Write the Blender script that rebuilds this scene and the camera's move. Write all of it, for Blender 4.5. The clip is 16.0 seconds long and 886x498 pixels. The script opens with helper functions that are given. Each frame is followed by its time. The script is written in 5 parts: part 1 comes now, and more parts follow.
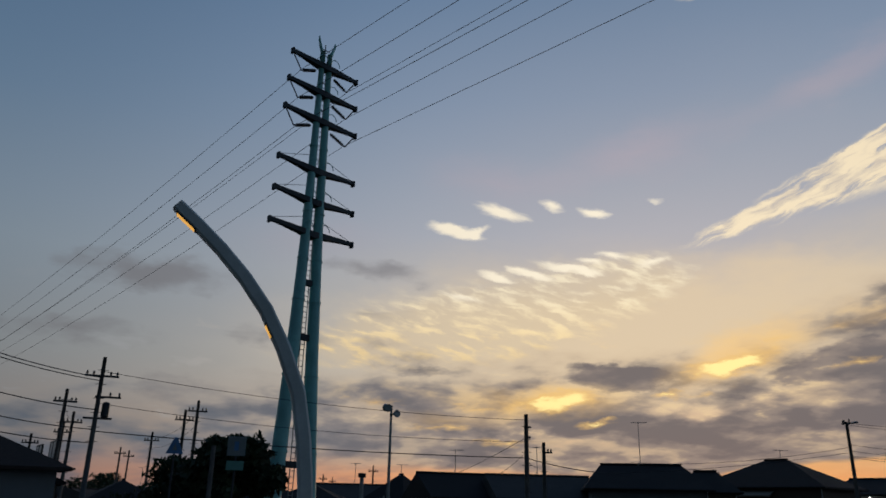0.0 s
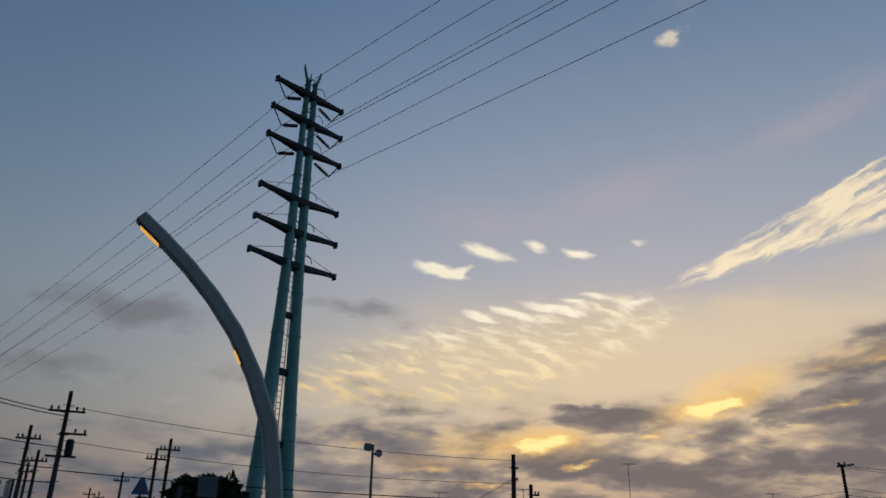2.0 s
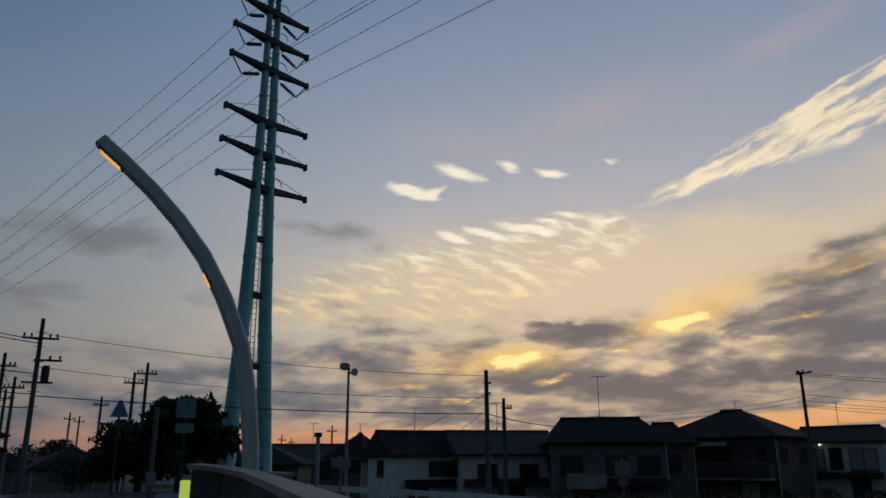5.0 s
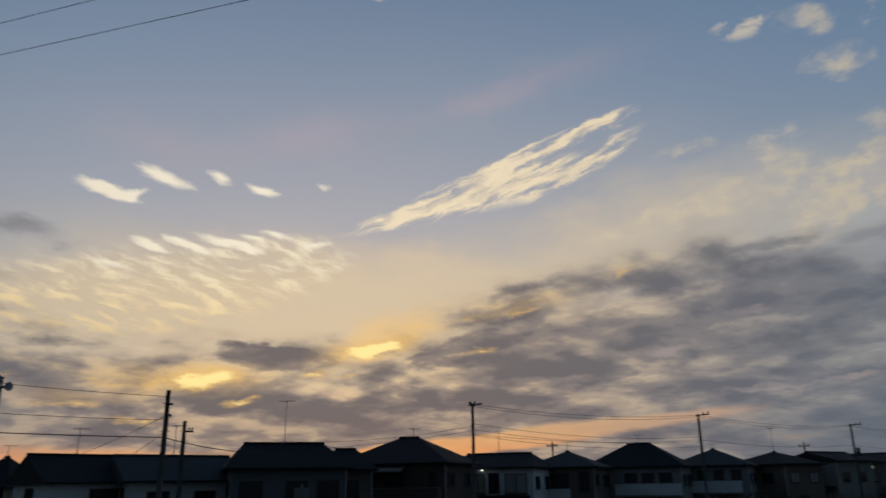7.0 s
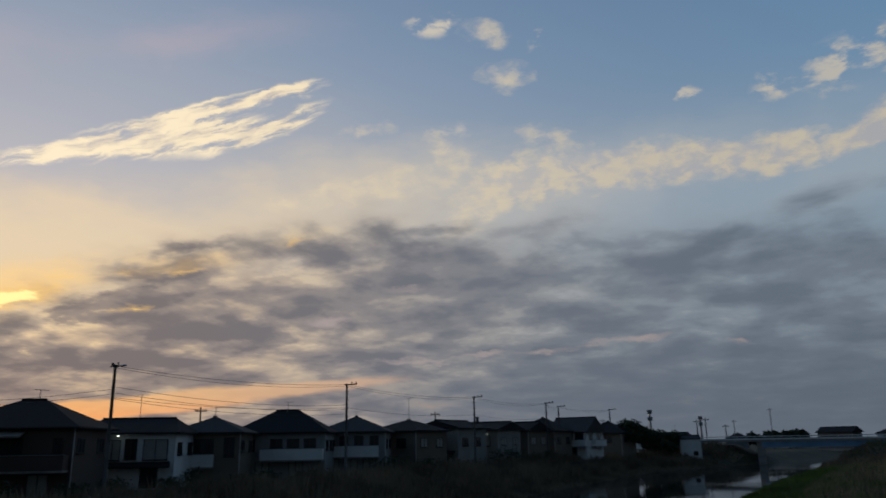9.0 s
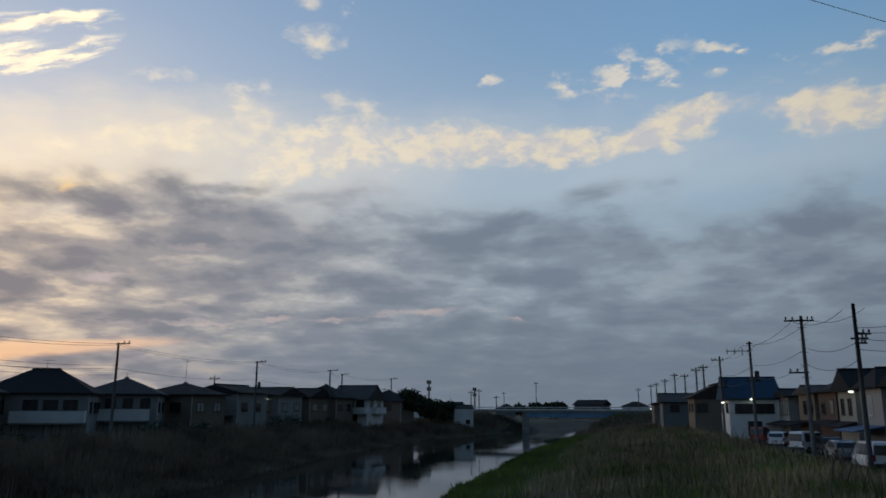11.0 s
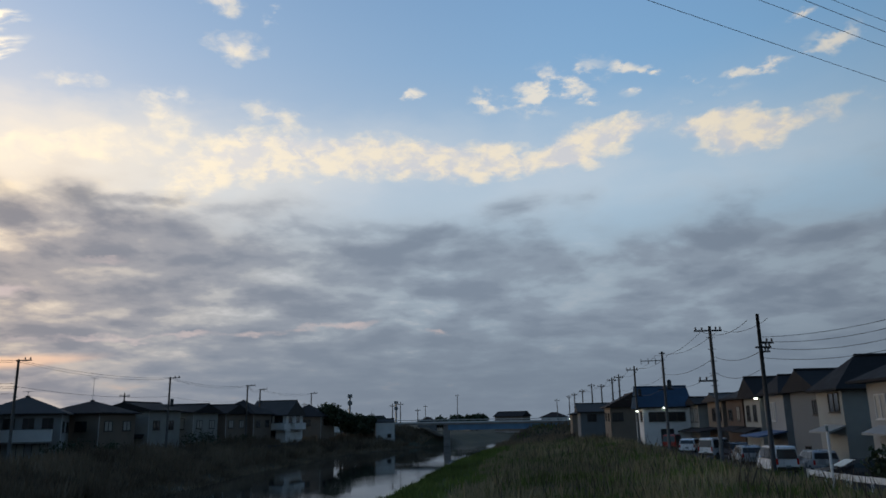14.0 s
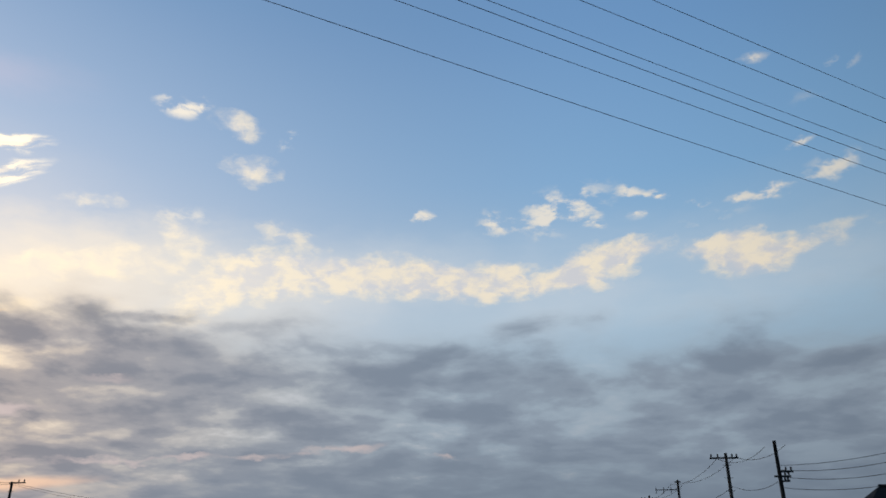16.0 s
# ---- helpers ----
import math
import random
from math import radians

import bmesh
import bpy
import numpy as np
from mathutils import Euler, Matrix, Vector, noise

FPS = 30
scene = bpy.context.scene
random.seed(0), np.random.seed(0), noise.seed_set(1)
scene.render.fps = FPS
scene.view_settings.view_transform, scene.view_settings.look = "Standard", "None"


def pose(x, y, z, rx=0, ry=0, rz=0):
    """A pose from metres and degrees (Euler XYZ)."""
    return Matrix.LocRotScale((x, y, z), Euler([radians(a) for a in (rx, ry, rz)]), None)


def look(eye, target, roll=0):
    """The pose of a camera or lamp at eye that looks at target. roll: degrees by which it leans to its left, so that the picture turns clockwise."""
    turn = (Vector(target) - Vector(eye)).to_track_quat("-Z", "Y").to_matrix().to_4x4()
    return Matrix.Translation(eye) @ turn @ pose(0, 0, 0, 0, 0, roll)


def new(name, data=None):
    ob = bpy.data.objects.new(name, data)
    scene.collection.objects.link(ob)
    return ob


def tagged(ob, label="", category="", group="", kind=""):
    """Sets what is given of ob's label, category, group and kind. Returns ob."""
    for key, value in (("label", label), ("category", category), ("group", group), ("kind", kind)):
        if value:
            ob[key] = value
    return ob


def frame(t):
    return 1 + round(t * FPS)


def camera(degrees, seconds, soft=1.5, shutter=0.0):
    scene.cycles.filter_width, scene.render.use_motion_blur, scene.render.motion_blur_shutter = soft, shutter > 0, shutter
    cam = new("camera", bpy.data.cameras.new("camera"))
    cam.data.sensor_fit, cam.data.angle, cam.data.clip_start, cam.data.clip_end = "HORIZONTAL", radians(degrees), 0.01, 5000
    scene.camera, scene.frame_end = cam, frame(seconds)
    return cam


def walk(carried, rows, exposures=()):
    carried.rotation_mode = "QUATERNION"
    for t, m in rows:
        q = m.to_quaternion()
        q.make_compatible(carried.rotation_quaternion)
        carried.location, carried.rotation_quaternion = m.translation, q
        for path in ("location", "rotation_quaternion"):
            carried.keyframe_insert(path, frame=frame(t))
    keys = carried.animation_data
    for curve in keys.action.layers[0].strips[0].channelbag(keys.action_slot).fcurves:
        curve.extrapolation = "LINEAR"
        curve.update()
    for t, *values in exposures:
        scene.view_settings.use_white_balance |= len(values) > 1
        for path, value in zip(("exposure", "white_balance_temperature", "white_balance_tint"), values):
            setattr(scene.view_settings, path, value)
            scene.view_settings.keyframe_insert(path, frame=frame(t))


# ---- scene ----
# ---- camera and walk ----
cam = camera(61.38, 16.0, soft=1.6, shutter=0.3)

# seconds, eye x, y, z, heading to the left of +y, tilt up, lean (degrees)
ROWS = (
    (0.0, 1.08, -0.47, 4.02, 74.03, 18.89, 1.17),
    (0.5, 0.65, -0.34, 4.01, 75.22, 18.02, 0.64),
    (1.0, -0.04, -0.27, 4.10, 74.60, 19.49, 1.54),
    (1.5, -0.10, -0.16, 4.01, 73.29, 20.99, 1.01),
    (2.0, -0.55, -0.10, 4.09, 72.81, 21.92, 1.32),
    (2.5, -0.30, -0.07, 3.96, 70.54, 22.09, 0.54),
    (3.0, -0.38, -0.01, 3.98, 72.20, 17.82, 0.44),
    (3.2, -0.37, 0.02, 3.96, 72.23, 17.02, 0.38),
    (5.3, -0.55, 0.02, 4.05, 69.79, 15.46, -0.64),
    (5.5, -0.60, 0.02, 4.06, 67.55, 15.66, -0.72),
    (6.0, -0.64, 0.05, 4.11, 59.92, 16.56, -0.85),
    (6.5, -0.60, 0.08, 4.12, 54.69, 17.25, -0.53),
    (7.0, -0.54, 0.10, 4.16, 47.32, 17.42, -0.76),
    (7.5, -0.49, 0.14, 4.18, 40.02, 16.78, -0.99),
    (8.0, -0.43, 0.17, 4.19, 33.46, 15.81, -0.68),
    (8.5, -0.40, 0.19, 4.21, 26.90, 15.34, -0.69),
    (9.0, -0.40, 0.19, 4.23, 21.69, 14.56, -0.95),
    (9.5, -0.40, 0.19, 4.24, 17.25, 14.12, -0.82),
    (10.0, -0.39, 0.19, 4.24, 13.00, 13.34, -0.66),
    (10.2, -0.39, 0.20, 4.22, 11.27, 12.44, -0.47),
    (12.3, -0.42, 0.27, 4.11, 0.66, 12.15, -0.55),
    (12.5, -0.42, 0.28, 4.11, 0.25, 12.33, -0.73),
    (13.0, -0.39, 0.29, 4.10, -0.04, 12.55, -0.92),
    (13.5, -0.36, 0.34, 4.10, -0.26, 12.68, -0.94),
    (14.0, -0.33, 0.39, 4.10, -0.39, 13.02, -1.03),
    (14.5, -0.30, 0.44, 4.07, -0.53, 16.00, -1.11),
    (15.0, -0.25, 0.45, 4.09, -0.47, 19.08, -1.05),
    (15.5, -0.22, 0.44, 4.10, -0.23, 20.85, -0.88),
    (16.0, -0.20, 0.43, 4.11, 0.21, 22.23, -0.44),
)


def heading(x, y, z, yaw, tilt, lean):
    """The camera's pose from its heading, tilt and lean."""
    a, e = radians(yaw), radians(tilt)
    ahead = Vector((-math.sin(a) * math.cos(e), math.cos(a) * math.cos(e), math.sin(e)))
    return look((x, y, z), Vector((x, y, z)) + ahead, lean)


walk(cam, [(t, heading(*row)) for t, *row in ROWS],
     exposures=((0.0, -0.26), (3.2, -0.28), (5.5, -0.3), (7.0, -0.38), (8.5, -0.34), (9.0, -0.14), (9.5, 0.02), (10.2, 0.14), (12.3, 0.56), (16.0, 0.56)))


def srgb(r, g, b):
    """Linear colour from 0..255 display values."""
    def one(c):
        c /= 255
        return c / 12.92 if c < 0.04045 else ((c + 0.055) / 1.055) ** 2.4
    return (one(r), one(g), one(b), 1.0)


# ---- world: dusk sky with cloud banks ----
SUN_AZ, SUN_EL = 56.0, 2.0      # degrees to the left of +y, above the horizon


class Nodes:
    """Short hand for node trees."""

    def __init__(self, tree):
        self.t = tree

    def add(self, kind, **props):
        n = self.t.nodes.new(kind)
        for k, v in props.items():
            if k == "operation":
                n.operation = v
        return n

    def put(self, socket, value):
        if hasattr(value, "is_linked"):
            self.t.links.new(value, socket)
        elif value is not None:
            socket.default_value = value

    def math(self, op, a, b=None, c=None, clamp=False):
        n = self.t.nodes.new("ShaderNodeMath")
        n.operation, n.use_clamp = op, clamp
        for s, v in zip(n.inputs, (a, b, c)):
            self.put(s, v)
        return n.outputs[0]

    def vec(self, op, a, b=None, scale=None):
        n = self.t.nodes.new("ShaderNodeVectorMath")
        n.operation = op
        self.put(n.inputs[0], a)
        if b is not None:
            self.put(n.inputs[1], b)
        if scale is not None:
            self.put(n.inputs["Scale"], scale)
        return n.outputs[0]

    def noise(self, vector, scale, detail=4.0, rough=0.55, distort=0.0):
        n = self.t.nodes.new("ShaderNodeTexNoise")
        self.put(n.inputs["Vector"], vector)
        for k, v in (("Scale", scale), ("Detail", detail), ("Roughness", rough), ("Distortion", distort)):
            n.inputs[k].default_value = v
        return n.outputs

    def smooth(self, value, lo, hi, a=0.0, b=1.0):
        n = self.t.nodes.new("ShaderNodeMapRange")
        n.interpolation_type = "SMOOTHSTEP"
        for k, v in zip(("Value", "From Min", "From Max", "To Min", "To Max"), (value, lo, hi, a, b)):
            self.put(n.inputs[k], v)
        return n.outputs[0]

    def ramp(self, value, stops):
        n = self.t.nodes.new("ShaderNodeValToRGB")
        r = n.color_ramp
        while len(r.elements) < len(stops):
            r.elements.new(0.5)
        for e, (p, c) in zip(r.elements, stops):
            e.position, e.color = p, c
        self.put(n.inputs[0], value)
        return n.outputs[0]

    def mix(self, fac, a, b, blend="MIX"):
        n = self.t.nodes.new("ShaderNodeMix")
        n.data_type, n.blend_type = "RGBA", blend
        self.put(n.inputs[0], fac)
        self.put(n.inputs[6], a)
        self.put(n.inputs[7], b)
        return n.outputs[2]

    def blobs(self, where, rows):
        """Sum of soft ellipses: azimuth, elevation, half width, half height, slant, weight."""
        total = None
        for az, el, ra, re, slant, weight in rows:
            m = self.t.nodes.new("ShaderNodeMapping")
            m.vector_type = "TEXTURE"
            self.put(m.inputs[0], where)
            m.inputs["Location"].default_value = (az, el, 0)
            m.inputs["Rotation"].default_value = (0, 0, radians(slant))
            m.inputs["Scale"].default_value = (ra, re, 1)
            g = self.t.nodes.new("ShaderNodeTexGradient")
            g.gradient_type = "SPHERICAL"
            self.put(g.inputs[0], m.outputs[0])
            total = self.math("MULTIPLY_ADD", g.outputs[1], weight, total if total is not None else 0.0)
        return total


def dusk_sky():
    world = bpy.data.worlds.new("dusk_sky")
    scene.world = world
    world.use_nodes = True
    world.node_tree.nodes.clear()
    k = Nodes(world.node_tree)
    tc = k.add("ShaderNodeTexCoord").outputs["Generated"]
    sep = k.add("ShaderNodeSeparateXYZ")
    k.put(sep.inputs[0], tc)
    x, y, z = sep.outputs
    az = k.math("MULTIPLY", k.math("ARCTAN2", k.math("MULTIPLY", x, -1.0), y), 57.296)
    el = k.math("MULTIPLY", k.math("ARCSINE", z), 57.296)
    comb = k.add("ShaderNodeCombineXYZ")
    k.put(comb.inputs[0], az)
    k.put(comb.inputs[1], el)
    at = comb.outputs[0]
    # how near a direction lies to the sunset
    away = k.math("ABSOLUTE", k.math("SUBTRACT", az, SUN_AZ))
    away = k.math("MINIMUM", away, k.math("SUBTRACT", 360.0, away))
    near = k.smooth(away, 85.0, 0.0)
    nearer = k.smooth(away, 42.0, 0.0)
    # clear air: Nishita sky tinted by two height ramps, cool and sunset side
    h = k.math("DIVIDE", el, 60.0, clamp=True)
    cool = k.ramp(h, [(0.0, srgb(112, 122, 134)), (0.10, srgb(122, 136, 150)), (0.28, srgb(138, 166, 188)), (0.45, srgb(109, 148, 184)), (0.62, srgb(95, 133, 174)), (1.0, srgb(70, 106, 152))])
    warm = k.ramp(h, [(0.0, srgb(206, 152, 112)), (0.06, srgb(196, 164, 138)), (0.16, srgb(186, 176, 164)), (0.33, srgb(164, 166, 175)), (0.50, srgb(129, 143, 164)), (0.65, srgb(98, 121, 149)), (1.0, srgb(58, 84, 120))])
    clear = k.mix(near, cool, warm)
    side = k.smooth(away, 60.0, 4.0)      # tighter, for the banks
    nish = k.add("ShaderNodeTexSky")
    nish.sky_type, nish.sun_disc = "NISHITA", False
    nish.sun_elevation, nish.sun_rotation = radians(SUN_EL), radians(-SUN_AZ)
    nish.dust_density = 2.0
    clear = k.mix(0.12, clear, k.vec("SCALE", nish.outputs[0], scale=0.10))
    # the sky opposite the sunset lies in dusk
    dusk = k.math("MULTIPLY", k.smooth(away, 140.0, 62.0, 0.32, 1.0), k.smooth(az, 116.0, 74.0, 0.76, 1.0))
    # sheet coordinates: the cloud deck seen in perspective, rolls flatten towards the horizon
    low = k.math("ADD", k.math("MAXIMUM", z, 0.0), 0.20)
    deck = k.add("ShaderNodeCombineXYZ")
    k.put(deck.inputs[0], k.math("DIVIDE", x, low))
    k.put(deck.inputs[1], k.math("DIVIDE", y, low))
    deck = deck.outputs[0]
    curl = k.vec("SUBTRACT", k.noise(deck, 2.0, 3.0, 0.5)[1], (0.5, 0.5, 0.5))
    deck = k.vec("ADD", deck, k.vec("SCALE", curl, scale=0.13))
    lump = k.noise(deck, 2.9, 5.0, 0.48)[0]         # soft rolls of the banks
    lump2 = k.noise(k.vec("ADD", deck, (7.3, 2.1, 0.0)), 6.2, 5.0, 0.52)[0]
    speck = k.noise(deck, 20.0, 4.0, 0.55)[0]        # small puffs and torn rims
    # ragged coordinates for all cloud forms
    flat = k.vec("MULTIPLY", at, (1.0, 2.2, 1.0))
    n1 = k.noise(flat, 0.085, 4.0, 0.5)[1]
    n2 = k.noise(flat, 0.42, 4.0, 0.55)[1]
    shift = k.vec("MULTIPLY", k.vec("SUBTRACT", n1, (0.5, 0.5, 0.5)), (7.0, 3.0, 0.0))
    shift2 = k.vec("MULTIPLY", k.vec("SUBTRACT", n2, (0.5, 0.5, 0.5)), (2.8, 1.6, 0.0))
    ragged = k.vec("ADD", at, k.vec("ADD", shift, shift2))
    crisp = k.vec("ADD", at, shift2)
    slight = k.vec("ADD", at, k.vec("SCALE", shift2, scale=0.5))

    def stretched(vector, slant, long, wide):
        """Coordinates drawn out along a slant, in degrees."""
        m = k.add("ShaderNodeMapping")
        m.vector_type = "TEXTURE"
        k.put(m.inputs[0], vector)
        m.inputs["Rotation"].default_value = (0, 0, radians(slant))
        m.inputs["Scale"].default_value = (long, wide, 1)
        return m.outputs[0]

    def lift(a, b, gain):
        """a with the uneven part of b added."""
        return k.math("MULTIPLY_ADD", k.math("SUBTRACT", b, 0.5), gain, a)

    def torn(form, b, gain):
        """A form with an uneven rim, empty where the form is."""
        return k.math("MULTIPLY", lift(form, b, gain), k.smooth(form, 0.0, 0.3))

    ripple = k.noise(stretched(slight, 15, 2.6, 0.62), 1.0, 4.0, 0.5)[0]      # rippled high cloud
    fibre = k.noise(stretched(slight, -21, 4.2, 0.6), 1.0, 5.0, 0.55)[0]      # fibres of the wing
    tuft = k.noise(k.vec("MULTIPLY", crisp, (0.8, 1.0, 1.0)), 0.55, 5.0, 0.56)[0]
    # 1 pale veil near the sunset, spreading upwards
    veil = k.blobs(ragged, [(62, 12, 30, 8.0, 4, 1.1), (42, 14.5, 28, 7, -12, 0.9), (22, 18.0, 24, 6.0, -6, 0.75), (72, 9, 34, 7, 0, 0.7), (4, 19, 36, 7, 0, 0.6), (-30, 19, 34, 8, 0, 0.45), (44, 28, 20, 9, 0, 0.12), (32, 23, 12, 5, 0, 0.25)])
    veil = k.smooth(k.math("MULTIPLY", veil, k.smooth(lump, 0.3, 0.7, 0.7, 1.2)), 0.0, 1.0, 0.0, 0.85)
    veil_col = k.mix(side, srgb(166, 174, 182), srgb(210, 189, 158))
    col = k.mix(veil, clear, veil_col)
    # faint rose wisps and grey scarves high over the sunset
    rose = k.blobs(ragged, [(58, 25.5, 10, 3, -10, 0.9), (70, 24, 9, 3, 10, 0.7), (38, 30, 12, 2.5, -10, 0.7), (84, 19, 10, 3, 0, 0.6), (45, 28, 8, 2, -10, 0.6)])
    col = k.mix(k.smooth(rose, 0.0, 1.2, 0.0, 0.42), col, srgb(178, 158, 164))
    scarf = k.blobs(ragged, [(96, 15.6, 9, 2.0, 0, 1.3), (79, 16.8, 6, 1.3, 6, 1.0), (101, 11, 9, 1.8, 0, 0.7), (87, 11.6, 7, 1.3, 0, 0.8), (91, 7.5, 9, 1.6, 0, 0.8), (78, 13.6, 6, 1.0, 0, 0.6)])
    col = k.mix(k.smooth(torn(scarf, lump2, 1.6), 0.15, 1.1, 0.0, 0.7), col, srgb(120, 118, 122))
    # 2 rippled bright cloud over the sunset
    field = k.blobs(crisp, [(66.0, 14.6, 11.0, 3.8, -8, 1.3), (74.0, 12.6, 11.0, 3.6, -4, 1.2), (59, 16.2, 7, 2.4, -8, 0.8), (80, 11.5, 8, 2.0, -8, 0.8)])
    rip = k.math("MULTIPLY", k.smooth(field, 0.02, 0.75), k.smooth(lift(ripple, tuft, 0.35), 0.42, 0.70))
    col = k.mix(k.math("MULTIPLY", k.smooth(field, 0.0, 0.9), 0.45), col, srgb(206, 186, 154))
    col = k.mix(k.math("MULTIPLY", rip, 0.85), col, k.mix(k.smooth(el, 10.0, 16.5), srgb(238, 208, 150), srgb(236, 222, 192)))
    # single bright flecks
    fleck = k.blobs(slight, [(73.2, 20.3, 3.2, 0.75, 13, 1.5), (71.0, 20.3, 1.6, 0.5, -20, 0.9), (69.2, 21.7, 3.4, 0.8, 13, 1.2), (65.1, 22.1, 1.7, 0.55, 16, 1.0), (61.9, 21.4, 1.9, 0.6, 10, 1.2), (57.0, 22.0, 1.0, 0.4, 0, 0.6),
                             (69.9, 16.8, 2.7, 0.5, 14, 1.1), (67.0, 17.0, 2.8, 0.5, 14, 1.3), (63.8, 17.3, 3.7, 0.52, 12, 1.4), (62.3, 17.8, 1.8, 0.4, 12, 1.1), (60.6, 18.2, 2.0, 0.5, 14, 1.2), (57.4, 17.5, 2.2, 0.45, -6, 1.0), (72.5, 15.2, 3.2, 0.5, 12, 0.9)])
    fleck = torn(fleck, ripple, 1.1)
    col = k.mix(k.smooth(fleck, 0.22, 1.0, 0.0, 0.9), col, srgb(240, 228, 204))
    # the wing: a tip, a broad vane and two prongs
    wing = k.blobs(slight, [(50.3, 20.0, 6.0, 0.85, -18, 1.5), (45.0, 21.6, 7.0, 1.75, -17, 1.5), (40.6, 22.4, 5.8, 1.8, -19, 1.3), (36.4, 25.5, 6.6, 0.85, -17, 1.6), (35.6, 23.3, 6.4, 1.1, -24, 1.3), (42.5, 23.6, 5.0, 0.8, -20, 0.8)])
    wing = k.math("MULTIPLY", wing, k.smooth(fibre, 0.32, 0.62, 0.15, 1.4))
    col = k.mix(k.smooth(wing, 0.10, 1.0, 0.0, 0.88), col, k.mix(k.smooth(lift(fibre, tuft, 0.5), 0.36, 0.62), srgb(198, 185, 168), srgb(238, 219, 184)))
    # cream crest of the northern bank: flat bottoms, torn tops
    cream = k.blobs(crisp, [(16, 19.55, 6.5, 2.9, -6, 1.3), (10.5, 20.05, 7, 2.4, 0, 1.35), (4, 20.15, 7, 2.3, 0, 1.4), (-1.5, 19.6, 6, 2.1, 0, 1.4), (-5.2, 19.7, 3.4, 1.9, 0, 1.2), (-9.2, 19.7, 3.2, 1.1, -14, 1.3), (-12.2, 20.4, 5.4, 2.1, -14, 1.6), (-15.6, 21.5, 4.2, 1.2, -6, 0.9),
                            (-23.6, 19.9, 4.8, 2.2, 4, 1.7), (-21.5, 20.8, 5, 1.2, 0, 0.9), (-29, 20.4, 6, 1.5, -6, 0.7)])
    cream2 = k.blobs(crisp, [(19.6, 16.9, 5.0, 2.4, -30, 0.9), (25.5, 19.6, 7.0, 2.2, -4, 0.75), (21.2, 22.2, 3.2, 1.8, 20, 0.8), (29.5, 15.6, 8.0, 1.8, -10, 0.8), (33.0, 17.8, 7.0, 1.8, -10, 0.5), (36, 14.9, 7, 1.2, -12, 0.6), (13, 22.8, 4, 1.1, 10, 0.8), (28, 23.5, 5, 1.5, 0, 0.5), (16.2, 27.4, 3.4, 1.6, 0, 1.0), (17.8, 30.5, 3.2, 1.6, 10, 0.9)])
    small = k.blobs(slight, [(22.8, 31.14, 2.52, 1.1, 16, 1.1), (20.8, 31.54, 1.44, 0.77, -20, 1), (13.3, 29.94, 1.8, 1.02, -24, 1.2), (2.2, 24.74, 2.16, 0.85, 14, 1.2), (-4.1, 24.1, 2.16, 1.53, 0, 0.9), (-9.8, 24.8, 6.0, 2.4, -14, 1.15), (-12.7, 23.6, 1.44, 0.77, 0, 0.9), (-15.5, 25.6, 1.44, 0.68, 14, 1.1),
                             (-17.4, 25.2, 1.35, 0.59, 10, 1.2), (-16.3, 24.1, 1.8, 0.68, -10, 1), (-20.3, 24.2, 1.71, 0.59, -6, 1.1), (-23.4, 24.1, 1.26, 0.51, 0, 0.9), (-25.8, 24.2, 2.34, 0.94, 0, 1.2), (-28.7, 27.1, 1.62, 0.59, -12, 1.1), (-30.3, 24.9, 3.24, 1.44, -12, 0.9)])
    stray = k.blobs(slight, [(-26.4, 33.4, 1.98, 0.56, 4, 0.8), (-32.6, 31.6, 1.71, 0.72, 4, 1), (33.2, 26.2, 2.7, 0.96, 0, 0.8), (52.7, 36.5, 1.9, 0.9, -8, 1.3), (-21, 22.9, 5.4, 0.8, -8, 0.5), (-29.5, 30, 3.6, 0.96, 0, 0.3), (20.5, 23.6, 3.6, 1.12, 0, 0.5)])
    crest = k.smooth(torn(k.math("ADD", cream, cream2), k.math("MULTIPLY_ADD", speck, 0.35, k.math("MULTIPLY", tuft, 0.65)), 2.3), 0.15, 1.2, 0.0, 0.9)
    puff = k.math("MULTIPLY", k.math("ADD", small, stray), k.smooth(k.math("MULTIPLY_ADD", speck, 0.6, k.math("MULTIPLY", tuft, 0.4)), 0.40, 0.60, 0.0, 1.6))
    puff = k.smooth(puff, 0.15, 1.25, 0.0, 0.78)
    lit = k.mix(k.smooth(lift(tuft, speck, 0.5), 0.36, 0.62), srgb(174, 174, 177), srgb(203, 192, 172))
    lit = k.mix(k.smooth(away, 46.0, 24.0), lit, srgb(212, 196, 168))
    col = k.mix(crest, col, lit)
    col = k.mix(puff, col, k.mix(0.3, lit, srgb(205, 200, 192)))
    # 3 the grey banks: their upper edge by heading, soft rolls inside
    top = k.ramp(k.math("DIVIDE", k.math("ADD", az, 60.0), 180.0, clamp=True),
                 [(p, (e / 30, e / 30, e / 30, 1.0)) for p, e in ((0.0, 15.0), (0.26, 14.6), (0.34, 15.2), (0.40, 15.6), (0.44, 16.4), (0.485, 17.2), (0.52, 16.0), (0.56, 14.6), (0.595, 12.6), (0.62, 10.4), (0.632, 8.6), (0.650, 9.6), (0.69, 10.0), (0.77, 9.6), (0.86, 5.5), (1.0, 4.0))])
    depth = k.math("DIVIDE", k.math("SUBTRACT", k.math("MULTIPLY", top, 30.0), k.math("ADD", el, k.math("MULTIPLY", k.math("SUBTRACT", lump2, 0.5), 4.0))), 4.5)
    depth = k.math("MAXIMUM", k.math("MINIMUM", depth, 1.0), -1.0)
